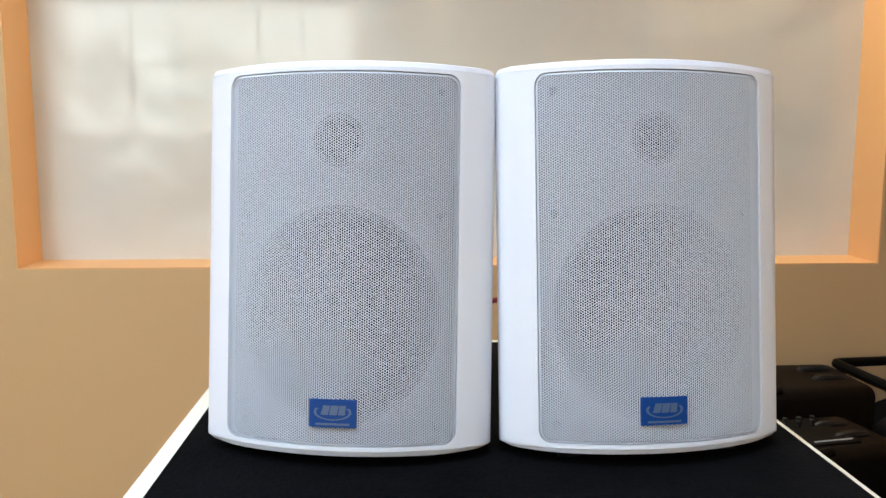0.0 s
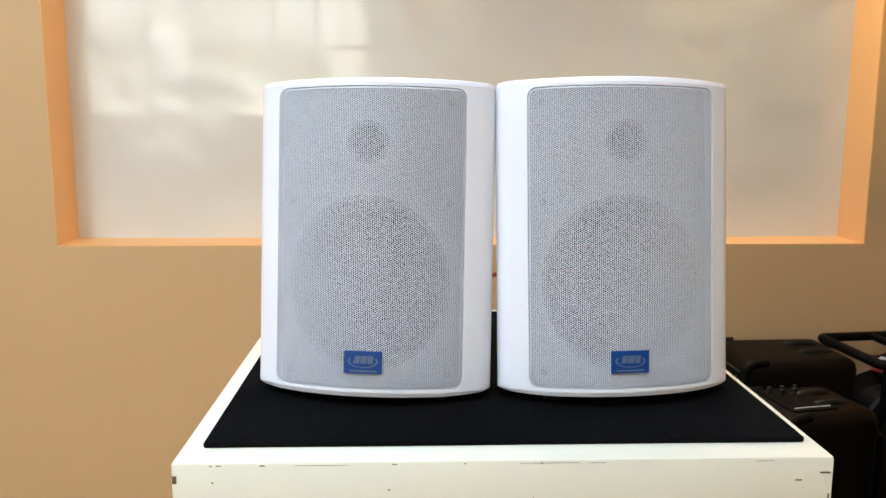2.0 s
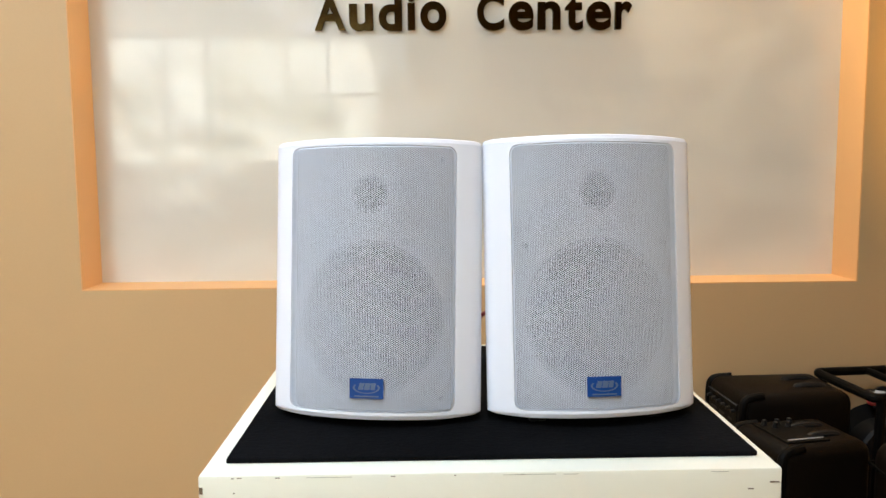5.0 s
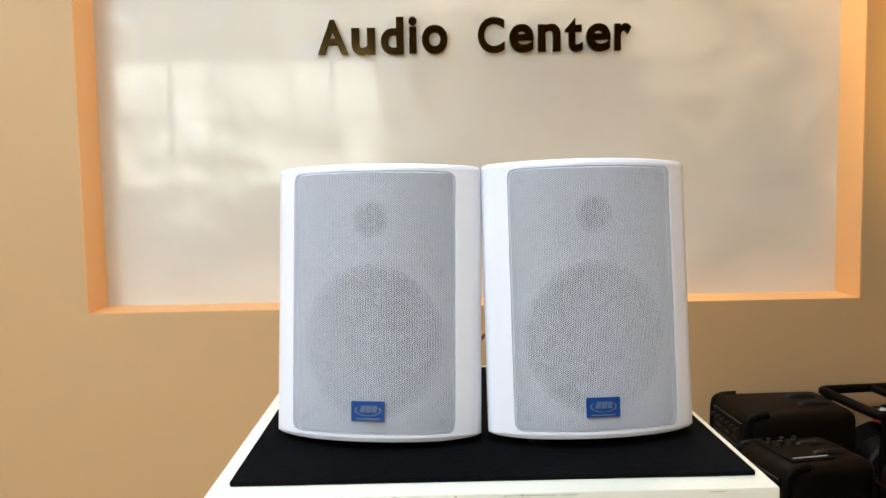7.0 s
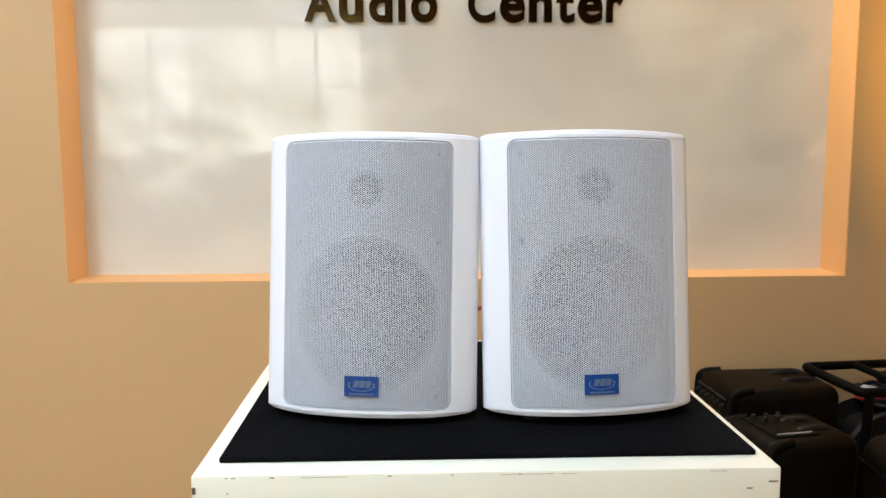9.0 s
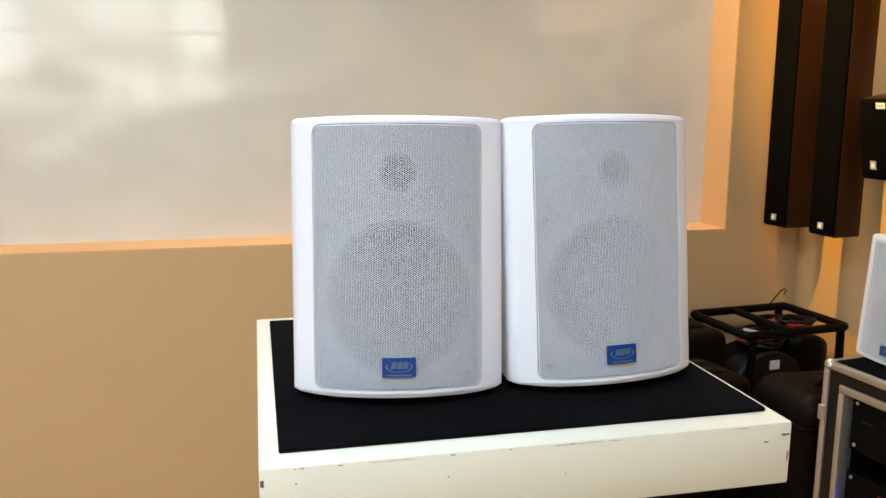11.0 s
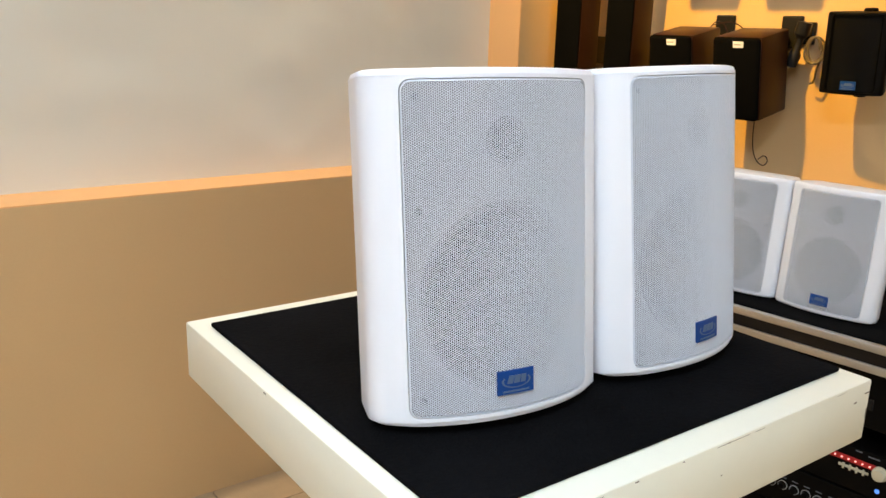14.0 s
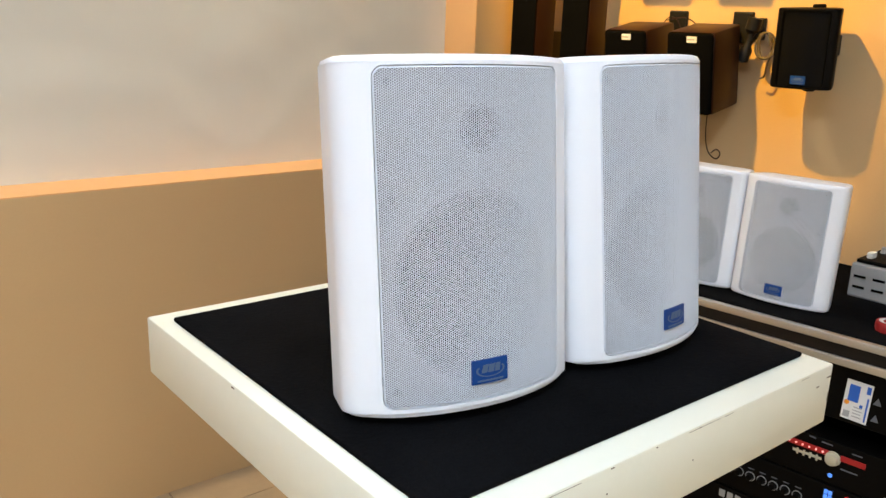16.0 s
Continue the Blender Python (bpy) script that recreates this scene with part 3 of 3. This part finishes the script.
# ---- flight case with rack gear ----
CU0, CU1, CF, CB, CT = 0.862, 1.470, -0.61, -0.10, 0.720
case = thing("flight_case", RW, "black laminated flight case with aluminium edges and open front", "flight case")
b = box(CU0, CU1, CF, CB, CT - 0.038, CT - 0.002)
box(CU0, CU0 + 0.038, CF, CB, FLOOR + 0.06, CT - 0.038, bm=b)
box(CU1 - 0.038, CU1, CF, CB, FLOOR + 0.06, CT - 0.038, bm=b)
box(CU0, CU1, CF, CB, FLOOR + 0.03, FLOOR + 0.06, bm=b)
box(CU0, CU1, CB - 0.01, CB, FLOOR + 0.06, CT - 0.038, bm=b)
body = part("body", b, PLY, case)
for n, bx in (("top_edge", (CU0 - 0.004, CU1 + 0.004, CF - 0.005, CF + 0.010, CT - 0.013, CT + 0.002)), ("side_edge", (CU0 - 0.004, CU0 + 0.010, CF - 0.005, CF + 0.008, FLOOR + 0.03, CT - 0.013)),
              ("side_edge", (CU1 - 0.010, CU1 + 0.004, CF - 0.005, CF + 0.008, FLOOR + 0.03, CT - 0.013)), ("top_edge", (CU0 - 0.004, CU0 + 0.010, CF + 0.010, CB, CT - 0.013, CT + 0.002)),
              ("opening_edge", (CU0 + 0.036, CU1 - 0.036, CF - 0.004, CF + 0.030, CT - 0.052, CT - 0.036)), ("opening_edge", (CU0 + 0.036, CU0 + 0.050, CF - 0.004, CF + 0.030, FLOOR + 0.06, CT - 0.052)),
              ("opening_edge", (CU1 - 0.050, CU1 - 0.036, CF - 0.004, CF + 0.030, FLOOR + 0.06, CT - 0.052))):
    part(n, box(*bx, 0.003), ALU, case, "brushed aluminium edging", smooth=True)
part("corner", lathe([(0, 0.013), (0.007, 0.011), (0.012, 0.005), (0.013, -0.002)], 14, pose(CU0 + 0.006, CF + 0.004, CT - 0.006)), ALU, case, smooth=True)
for zz in (0.615, 0.25):
    part("latch", box(CU0 - 0.006, CU0 + 0.008, CF - 0.010, CF - 0.004, zz - 0.016, zz + 0.016, 0.003), ALU, case, "steel butterfly latch")
for x in (CU0 + 0.06, CU1 - 0.06):
    for y in (CF + 0.06, CB - 0.06):
        part("castor", lathe([(0, -0.012), (0.014, -0.012), (0.015, -0.008), (0.015, 0.008), (0.014, 0.012), (0, 0.012)], 16, pose(x, y, FLOOR + 0.015, 0, 90, 0)), RUBBER, case)
top = tagged(part("foam_mat", box(CU0 + 0.012, CU1 - 0.01, CF + 0.012, CB - 0.01, CT - 0.002, CT + 0.004, 0.002), FELT), "black foam mat on top of the flight case", "mat")
top.matrix_world = RW

GF = CF + 0.020
GU0, GU1 = CU0 + 0.051, CU1 - 0.051


def rack_unit(name, z0, z1, label):
    m = RW @ pose((GU0 + GU1) / 2, GF, z0)
    r = thing(name, m, label, "rack unit", "units in the flight case")
    hw = (GU1 - GU0) / 2
    part("chassis", box(-hw + 0.02, hw - 0.02, 0.006, 0.36, 0.002, z1 - z0 - 0.002), BLACK, r)
    part("front_panel", box(-hw, hw, 0, 0.006, 0.001, z1 - z0 - 0.001, 0.0015), BLACK, r)
    for sx in (-1, 1):
        for zz in (0.012, z1 - z0 - 0.012):
            part("rack_screw", lathe([(0, 0.0025), (0.003, 0.002), (0.004, 0)], 10, Matrix.Translation((sx * (hw - 0.012), 0, zz)) @ pose(0, 0, 0, 90, 0, 0)), ALU, r)
    return r, (lambda u: u - (GU0 + GU1) / 2), (lambda z: z - z0)


def seven_segment(bm, x, z, w, h, lit, y):
    t = w * 0.2
    seg = {"a": (0, w, h - t, h), "d": (0, w, 0, t), "g": (0, w, h / 2 - t / 2, h / 2 + t / 2), "f": (0, t, h / 2, h), "b": (w - t, w, h / 2, h), "e": (0, t, 0, h / 2), "c": (w - t, w, 0, h / 2)}
    for c in lit:
        a = seg[c]
        box(x + a[0] + 0.0004, x + a[1] - 0.0004, y - 0.0008, y, z + a[2] + 0.0004, z + a[3] - 0.0004, bm=bm)


def round_knob(r, h):
    return [(r * 1.25, 0), (r * 1.2, h * 0.25), (r, h * 0.3), (r * 0.92, h * 0.95), (r * 0.8, h), (0, h)]


def facing(x, z, y=0.0):
    return Matrix.Translation((x, y, z)) @ pose(0, 0, 0, 90, 0, 0)


# power unit with a voltage display
unit, U, Z = rack_unit("power_sequencer", 0.555, 0.664, "black rack power unit with a lit red voltage display")
disp = part("display", box(U(1.055), U(1.126), -0.003, 0, Z(0.583), Z(0.628), 0.001), STEEL, unit, "dark framed display")
part("screen", box(U(1.059), U(1.122), -0.0038, -0.0028, Z(0.587), Z(0.624)), CLOTH, disp)
b = bmesh.new()
for k, lit in enumerate(("abged", "bc", "abcdef")):
    seven_segment(b, U(1.063) + 0.020 * k, Z(0.591), 0.014, 0.029, lit, -0.0042)
part("digits", b, RED_LED, disp, "glowing red digits")
for u, z, w in ((0.94, 0.618, 0.028), (0.99, 0.632, 0.03), (1.03, 0.566, 0.03), (1.20, 0.635, 0.03), (1.24, 0.568, 0.025)):
    part("print", box(U(u), U(u + w), -0.0006, 0.0002, Z(z), Z(z + 0.004)), STEEL, unit)
for k in range(3):
    part("switch", box(U(1.20 + 0.03 * k), U(1.218 + 0.03 * k), -0.004, 0.001, Z(0.592), Z(0.612), 0.0015), STEEL, unit)
card = thing("label_card", unit.matrix_world @ pose(U(1.332), -0.0012, Z(0.602), 0, 2, 0), "white printed card with blue and orange print stuck on the rack", "card")
part("sheet", box(-0.0225, 0.0225, 0, 0.001, -0.038, 0.038), PAPER, card)
part("print", box(-0.016, 0.002, -0.0006, 0, -0.002, 0.030), PALEBLUE, card, "blue printed block")
part("print", box(0.0165, 0.0195, -0.0006, 0, -0.034, 0.012), PALEBLUE, card)
part("print", box(0.013, 0.020, -0.0006, 0, 0.020, 0.034), PALEBLUE, card)
part("print", box(0.006, 0.011, -0.0006, 0, -0.010, -0.004), PALEBLUE, card)
part("print", lathe([(0, 0.0006), (0.0045, 0.0006), (0.0045, 0)], 14, facing(-0.0165, -0.006)), ORANGE, card, "orange printed dot")
part("print", box(-0.019, -0.008, -0.0006, 0, -0.034, -0.022), GREY, card)
for k in range(4):
    part("print", box(-0.004, 0.012 - 0.002 * (k % 2), -0.0006, 0, -0.030 + 0.006 * k, -0.0285 + 0.006 * k), GREY, card)
for zz in (0.612, 0.580):
    b = bmesh.new()
    f = [b.verts.new((U(1.3655) + dx, -0.0005, Z(zz) + dz)) for dx, dz in ((-0.007, -0.006), (0.007, -0.006), (0, 0.008))]
    g = bmesh.ops.extrude_face_region(b, geom=[b.faces.new(f)])
    bmesh.ops.translate(b, vec=(0, 0.0008, 0), verts=[v for v in g["geom"] if isinstance(v, bmesh.types.BMVert)])
    part("warning_mark", b, RIM, unit)

# processor with red meters
unit, U, Z = rack_unit("signal_processor", 0.425, 0.512, "black rack processor with lit red level strip")
part("meter", box(U(0.992), U(1.300), -0.002, 0, Z(0.480), Z(0.491), 0.0005), RED_DIM, unit, "red lit meter strip")
part("meter", box(U(1.322), U(1.366), -0.002, 0, Z(0.479), Z(0.490), 0.0005), RED_DIM, unit, "red lit meter strip")
for k in range(-17, 6):
    part("led", lathe([(0, 0.003), (0.0015, 0.0025), (0.002, 0)], 8, facing(U(1.228 + 0.0125 * k), Z(0.4855), -0.002)), WHITE_LED, unit)
part("slider_plate", box(U(1.236), U(1.290), -0.002, 0, Z(0.467), Z(0.472), 0.0005), CREAM, unit)
for k in range(4):
    part("slider", box(U(1.244 + 0.012 * k), U(1.247 + 0.012 * k), -0.004, -0.001, Z(0.464), Z(0.475)), CREAM, unit)
part("dial", lathe(round_knob(0.0115, 0.012), 24, facing(U(1.309), Z(0.478))), CREAM, unit, "cream rotary knob", smooth=True)
for u in (1.03, 1.09, 1.15):
    part("dial", lathe(round_knob(0.008, 0.011), 18, facing(U(u), Z(0.470))), BLACK, unit, smooth=True)
for k, (u, z, w) in enumerate(((1.262, 0.505, 0.012), (1.285, 0.502, 0.02), (1.34, 0.499, 0.018), (1.325, 0.462, 0.03))):
    part("print", box(U(u), U(u + w), -0.0006, 0.0002, Z(z), Z(z + 0.0025)), RIM, unit)
part("lamp", lathe([(0, 0.004), (0.007, 0.003), (0.009, 0)], 16, facing(U(0.985), Z(0.445))), BLUE_GLOW, unit, "bright blue power lamp")
part("lamp", lathe([(0, 0.002), (0.004, 0.0015), (0.0045, 0)], 12, facing(U(1.309), Z(0.443))), BLUE_LED, unit, "small blue lamp")

# amplifier rows with knobs
unit, U, Z = rack_unit("mixing_amplifier", 0.335, 0.423, "black rack amplifier with a row of knobs")
for k in range(14):
    u = 0.975 + 0.0235 * k
    if u < 1.28:
        part("knob", lathe(round_knob(0.0062, 0.010), 16, facing(U(u), Z(0.377 + 0.001 * (k % 2)))), BLACK, unit, smooth=True)
        part("knob_ring", lathe([(0.0085, 0.0008), (0.0098, 0.0008), (0.0098, 0)], 18, facing(U(u), Z(0.377 + 0.001 * (k % 2)))), GREY, unit)
        part("print", box(U(u - 0.006), U(u + 0.006), -0.0006, 0.0002, Z(0.393), Z(0.395)), RIM, unit)
for dx in (0, 0.008):
    for dz in (0, 0.010):
        part("button", box(U(1.304 + dx), U(1.3105 + dx), -0.003, 0, Z(0.403 - 0.008 + dz), Z(0.403 + dz), 0.0008), BLUE_LED, unit, "lit blue button")
part("led", lathe([(0, 0.003), (0.004, 0.002), (0.005, 0)], 10, facing(U(1.345), Z(0.408))), RED_LED, unit, "red lamp")
unit, U, Z = rack_unit("power_amplifier", 0.19, 0.333, "black rack power amplifier with pale raised emblem")
for k in range(4):
    part("emblem", box(U(1.105 + 0.017 * k), U(1.117 + 0.017 * k), -0.001, 0.0002, Z(0.308), Z(0.3235)), GREY, unit)
part("handle", tube([(U(0.94), 0, Z(0.22)), (U(0.94), -0.02, Z(0.225)), (U(0.94), -0.02, Z(0.30)), (U(0.94), 0, Z(0.305))], 0.004), ALU, unit, smooth=True)
part("lamp", box(U(0.925), U(0.955), -0.002, 0, Z(0.312), Z(0.326), 0.001), BLUE_LED, unit, "bright blue lamp")
unit, U, Z = rack_unit("blank_drawer", 0.085, 0.188, "plain black rack drawer")

# ---- on the flight case ----
SMALL = dict(w=0.185, h=0.243, d=0.095, gw=0.150, gh=0.225, gz=0.007, deep=0.018, pitch=0.0024, woofer=0.067, foot=0.087)
for u in (0.944, 1.138):
    loudspeaker("loudspeaker", wall_pose(u, 0.552, CT + 0.0085, 1, 4), label="smaller white loudspeaker with blue badge on the flight case", group="loudspeakers on the flight case", **SMALL)
mixer = thing("mixing_console", wall_pose(1.385, 0.33, CT + 0.004, -4), "small grey mixing console with white fader caps", "mixing console")
part("body", box(-0.17, 0.17, -0.04, 0.24, 0.0, 0.070, 0.004), GREY, mixer, "grey steel body with vents")
b = box(-0.165, 0.165, -0.03, 0.235, 0.0705, 0.078, 0.002)
part("control_panel", b, BLACK, mixer)
for i in range(9):
    x = -0.148 + 0.037 * i
    for j in range(5):
        part("knob", lathe(round_knob(0.0055, 0.013), 12, pose(x, 0.06 + 0.034 * j, 0.078)), (GREY, BLACK, PAPER)[(i + j) % 3], mixer)
    part("fader", box(x - 0.006, x + 0.006, -0.012 + 0.006 * (i % 3), 0.010 + 0.006 * (i % 3), 0.078, 0.090, 0.0015), PAPER, mixer, "white fader cap")
    for j in range(2):
        part("vent", box(x - 0.013, x + 0.010, -0.0412, -0.0395, 0.02 + 0.022 * j, 0.025 + 0.022 * j), CLOTH, mixer)
red = thing("tape_roll", wall_pose(1.345, 0.52, CT + 0.004), "small red and white roll lying on the case", "tape roll")
part("roll", lathe([(0.012, 0), (0.024, 0), (0.025, 0.004), (0.025, 0.014), (0.024, 0.017), (0.012, 0.017), (0.012, 0)], 24), REDPL, red, smooth=True)
part("label", lathe([(0.013, 0.0172), (0.020, 0.0176)], 20), PAPER, red)

# ---- dark gear in the corner ----


def portable_speaker(x, y, yaw, w, d, top, label, controls):
    sp = thing("portable_loudspeaker", pose(x, y, FLOOR, 0, 0, yaw), label, "loudspeaker", "portable loudspeakers on the floor")
    h = top - FLOOR
    part("cabinet", box(-w / 2, w / 2, -d / 2, d / 2, 0, h - 0.012, 0.030, 4), BROWN, sp, smooth=True)
    part("grille", box(-w / 2 + 0.025, w / 2 - 0.025, -d / 2 - 0.004, -d / 2 + 0.004, 0.05, h - 0.16, 0.003), CLOTH, sp)
    pn = part("control_panel", box(-w / 2 + 0.020, w / 2 - 0.020, -d / 2 - 0.003, -d / 2 + 0.004, h - 0.105, h - 0.040, 0.002), BLACK, sp)
    for k in range(6):
        part("knob", lathe(round_knob(0.005, 0.010), 12, Matrix.Translation((-w / 2 + 0.035 + k * (w - 0.07) / 5, -d / 2 - 0.003, h - 0.060)) @ pose(0, 0, 0, 90, 0, 0)), STEEL, pn)
    for z0 in (h - 0.104, h - 0.043):
        part("panel_edge", box(-w / 2 + 0.021, w / 2 - 0.021, -d / 2 - 0.0045, -d / 2 - 0.002, z0, z0 + 0.0022), SURROUND, pn)
    for x0, x1 in ((-0.07, -0.03), (-0.015, 0.02), (0.04, 0.065)):
        part("slot", box(x0, x1, -d / 2 - 0.0042, -d / 2 - 0.002, h - 0.088, h - 0.082), STEEL, pn)
    if controls:
        tp = part("top_panel", box(-w / 2 + 0.030, w / 2 - 0.030, -d / 2 + 0.035, d / 2 - 0.09, h - 0.013, h - 0.008, 0.002), BLACK, sp)
        for k in range(5):
            part("knob", lathe(round_knob(0.006, 0.012), 12, pose(-w / 2 + 0.050 + (k % 2) * 0.02, -d / 2 + 0.055 + k * 0.016, h - 0.008)), STEEL, tp)
        part("slot", box(w / 2 - 0.045, w / 2 - 0.041, -d / 2 + 0.045, d / 2 - 0.10, h - 0.0085, h - 0.0065), GREY, tp)
    for sx in (-1, 1):
        part("grip", tube([(sx * w * 0.16, d / 2 - 0.12, h - 0.024), (sx * w * 0.16, d / 2 - 0.11, h - 0.012), (sx * w * 0.16, d / 2 - 0.05, h - 0.012), (sx * w * 0.16, d / 2 - 0.04, h - 0.024)], 0.011, 10), RUBBER, sp, "black moulded grip", smooth=True)
        part("corner_guard", tube([(sx * (w / 2 - 0.014), -d / 2 + 0.06, h - 0.018), (sx * (w / 2 - 0.006), -d / 2 + 0.01, h - 0.022), (sx * (w / 2 - 0.004), -d / 2 + 0.004, h - 0.05), (sx * (w / 2 - 0.006), -d / 2 + 0.004, h - 0.16)], 0.011, 10), BLACK, sp, "rounded corner guard", smooth=True)
    return sp


portable_speaker(1.005, 1.960, -88, 0.22, 0.29, 0.618, "dark brown portable loudspeaker with control panel and corner guards", False)
portable_speaker(0.940, 1.690, -80, 0.20, 0.23, 0.580, "dark portable loudspeaker with knobs on its top panel", True)
bag = thing("padded_bag", pose(1.215, 1.495, FLOOR, 0, 0, -4), "dark brown padded equipment bag standing on the floor", "bag")
b = box(-0.165, 0.165, -0.12, 0.12, 0, 0.565, 0.05, 5)
for v in b.verts:
    v.co += Vector((0, 0, 0.012 * noise.noise(v.co * 9)))
part("body", b, BROWN, bag, smooth=True)
part("seam", tube([(-0.165, -0.12 + 0.03, 0.50), (-0.165, -0.12, 0.50), (-0.13, -0.12, 0.50), (0.13, -0.12, 0.50), (0.165, -0.12, 0.50), (0.165, -0.09, 0.50), (0.165, 0.09, 0.50), (0.165, 0.12, 0.50), (-0.165, 0.12, 0.50), (-0.165, 0.09, 0.50)], 0.004, 6, closed=True), BLACK, bag)
part("strap", tube([(-0.08, -0.02, 0.558), (-0.06, -0.02, 0.585), (0.06, -0.02, 0.585), (0.08, -0.02, 0.558)], 0.009, 8), BLACK, bag)

cart = thing("tube_frame_cart", pose(1.325, 1.945, FLOOR, 0, 0, 5), "black tubular steel cart full of dark cables", "cart")
hx, hy, hz = 0.165, 0.125, 0.585


def loop(z, c=0.035):
    return [(-hx, -hy + c, z), (-hx, -hy, z), (-hx + c, -hy, z), (hx - c, -hy, z), (hx, -hy, z), (hx, -hy + c, z), (hx, hy - c, z), (hx, hy, z), (hx - c, hy, z), (-hx + c, hy, z), (-hx, hy, z), (-hx, hy - c, z)]


part("top_rail", tube(loop(hz), 0.012, 10, closed=True), BLACK, cart, smooth=True)
part("cross_bar", tube([(-0.02, -hy, hz), (-0.02, hy, hz)], 0.010, 10), BLACK, cart, smooth=True)
part("lower_rail", tube(loop(0.12), 0.012, 10, closed=True), BLACK, cart, smooth=True)
for sx in (-1, 1):
    for sy in (-1, 1):
        part("post", tube([(sx * (hx - 0.02), sy * hy, 0), (sx * (hx - 0.012), sy * hy, 0.3), (sx * (hx - 0.02), sy * hy, hz)], 0.012, 10), BLACK, cart, smooth=True)
part("shelf", box(-hx, hx, -hy, hy, 0.13, 0.15), BLACK, cart)
reel = thing("cable_reel", cart.matrix_world @ pose(-0.06, -0.03, 0.40), "black cable reel with a white label on the cart", "cable reel")
part("drum", lathe([(0, -0.07), (0.12, -0.07), (0.125, -0.06), (0.09, -0.045), (0.09, 0.045), (0.125, 0.06), (0.12, 0.07), (0, 0.07)], 32, pose(0, 0, 0, 90, 0, 0)), RUBBER, reel, smooth=True)
part("label", box(-0.005, 0.025, -0.0735, -0.0695, 0.075, 0.100), PAPER, reel, "white square label")
part("stand", box(-0.10, 0.10, -0.05, 0.05, -0.25, -0.10, 0.01), BLACK, reel)
sack = tagged(part("cable_sack", box(0.02, 0.15, -0.10, 0.10, 0.15, 0.545, 0.045, 5), BLACK, smooth=True), "slack black sack standing in the cart", "bag")
for v in sack.data.vertices:
    v.co += 0.02 * noise.noise_vector(v.co * 14)
sack.matrix_world = cart.matrix_world
rng = random.Random(4)
for k, mat in enumerate((RUBBER, REDPL, RUBBER, GREY, RUBBER, REDPL, RUBBER, RUBBER)):
    pts = []
    cx, cy = rng.uniform(-0.06, 0.10), rng.uniform(-0.03, 0.05)
    for q in range(16):
        a = q * 0.9 + k
        pts.append((cx + rng.uniform(0.04, 0.075) * math.cos(a), cy + rng.uniform(0.03, 0.055) * math.sin(a), 0.515 + 0.008 * k + rng.uniform(0, 0.018)))
    w = tagged(part("cable", tube(pts, 0.005, 6), mat), "tangled cable heaped on the cart", "cable", "cables on the cart")
    w.matrix_world = cart.matrix_world
part("antenna", tube([(0.10, hy, hz), (0.13, hy, hz + 0.03), (0.155, hy, hz + 0.055), (0.17, hy, hz + 0.05), (0.16, hy, hz + 0.035)], 0.002, 6), STEEL, cart)

# ---- worn paint on the table ----
rng = random.Random(7)
for k in range(6):
    x = rng.uniform(-HW + 0.005, HW - 0.005)
    ln = rng.choice((0.002, 0.004, 0.010, 0.028))
    part("paint_chip", box(x, min(HW, x + ln), -HD - 0.0004, -HD + 0.001, T - 0.0026 - rng.uniform(0, 0.0004), T - 0.0021), CHIP, table)
for k in range(4):
    y = rng.uniform(-HD + 0.01, HD - 0.01)
    part("paint_chip", box(-HW - 0.0004, -HW + 0.001, y, y + rng.choice((0.002, 0.003, 0.006)), T - 0.0034, T - 0.0022), CHIP, table)
for x, z, w, h in ((HW - 0.011, 0.012, 0.008, 0.0012), (HW - 0.004, 0.030, 0.0012, 0.010), (HW - 0.03, 0.018, 0.005, 0.001), (-HW + 0.001, 0.010, 0.003, 0.006), (-HW + 0.03, 0.015, 0.0012, 0.0012), (0.02, 0.03, 0.001, 0.001), (-0.09, 0.022, 0.0012, 0.0012)):
    part("paint_chip", box(x, x + w, -HD - 0.0004, -HD + 0.001, T - z - h, T - z), CHIP, table)

for x0, x1, dz in ((-0.16, -0.12, 0.0), (0.01, 0.055, 0.0), (0.062, 0.075, 0.0002), (0.19, 0.205, 0.0001)):
    part("paint_crack", box(x0, x1, -HD - 0.0002, -HD + 0.001, T - 0.00275 - dz, T - 0.0025 - dz), CHIP, table)

# ---- floor tiles ----
tile_mesh = mesh_of(box(-0.2985, 0.2985, -0.2985, 0.2985, -0.006, 0, 0.001, 1), TILE)
for i in range(11):
    for j in range(10):
        t = part("tile", tile_mesh, None, floor)
        t.location = (-3.0 + 0.6 * i, -3.08 + 0.6 * j, FLOOR)
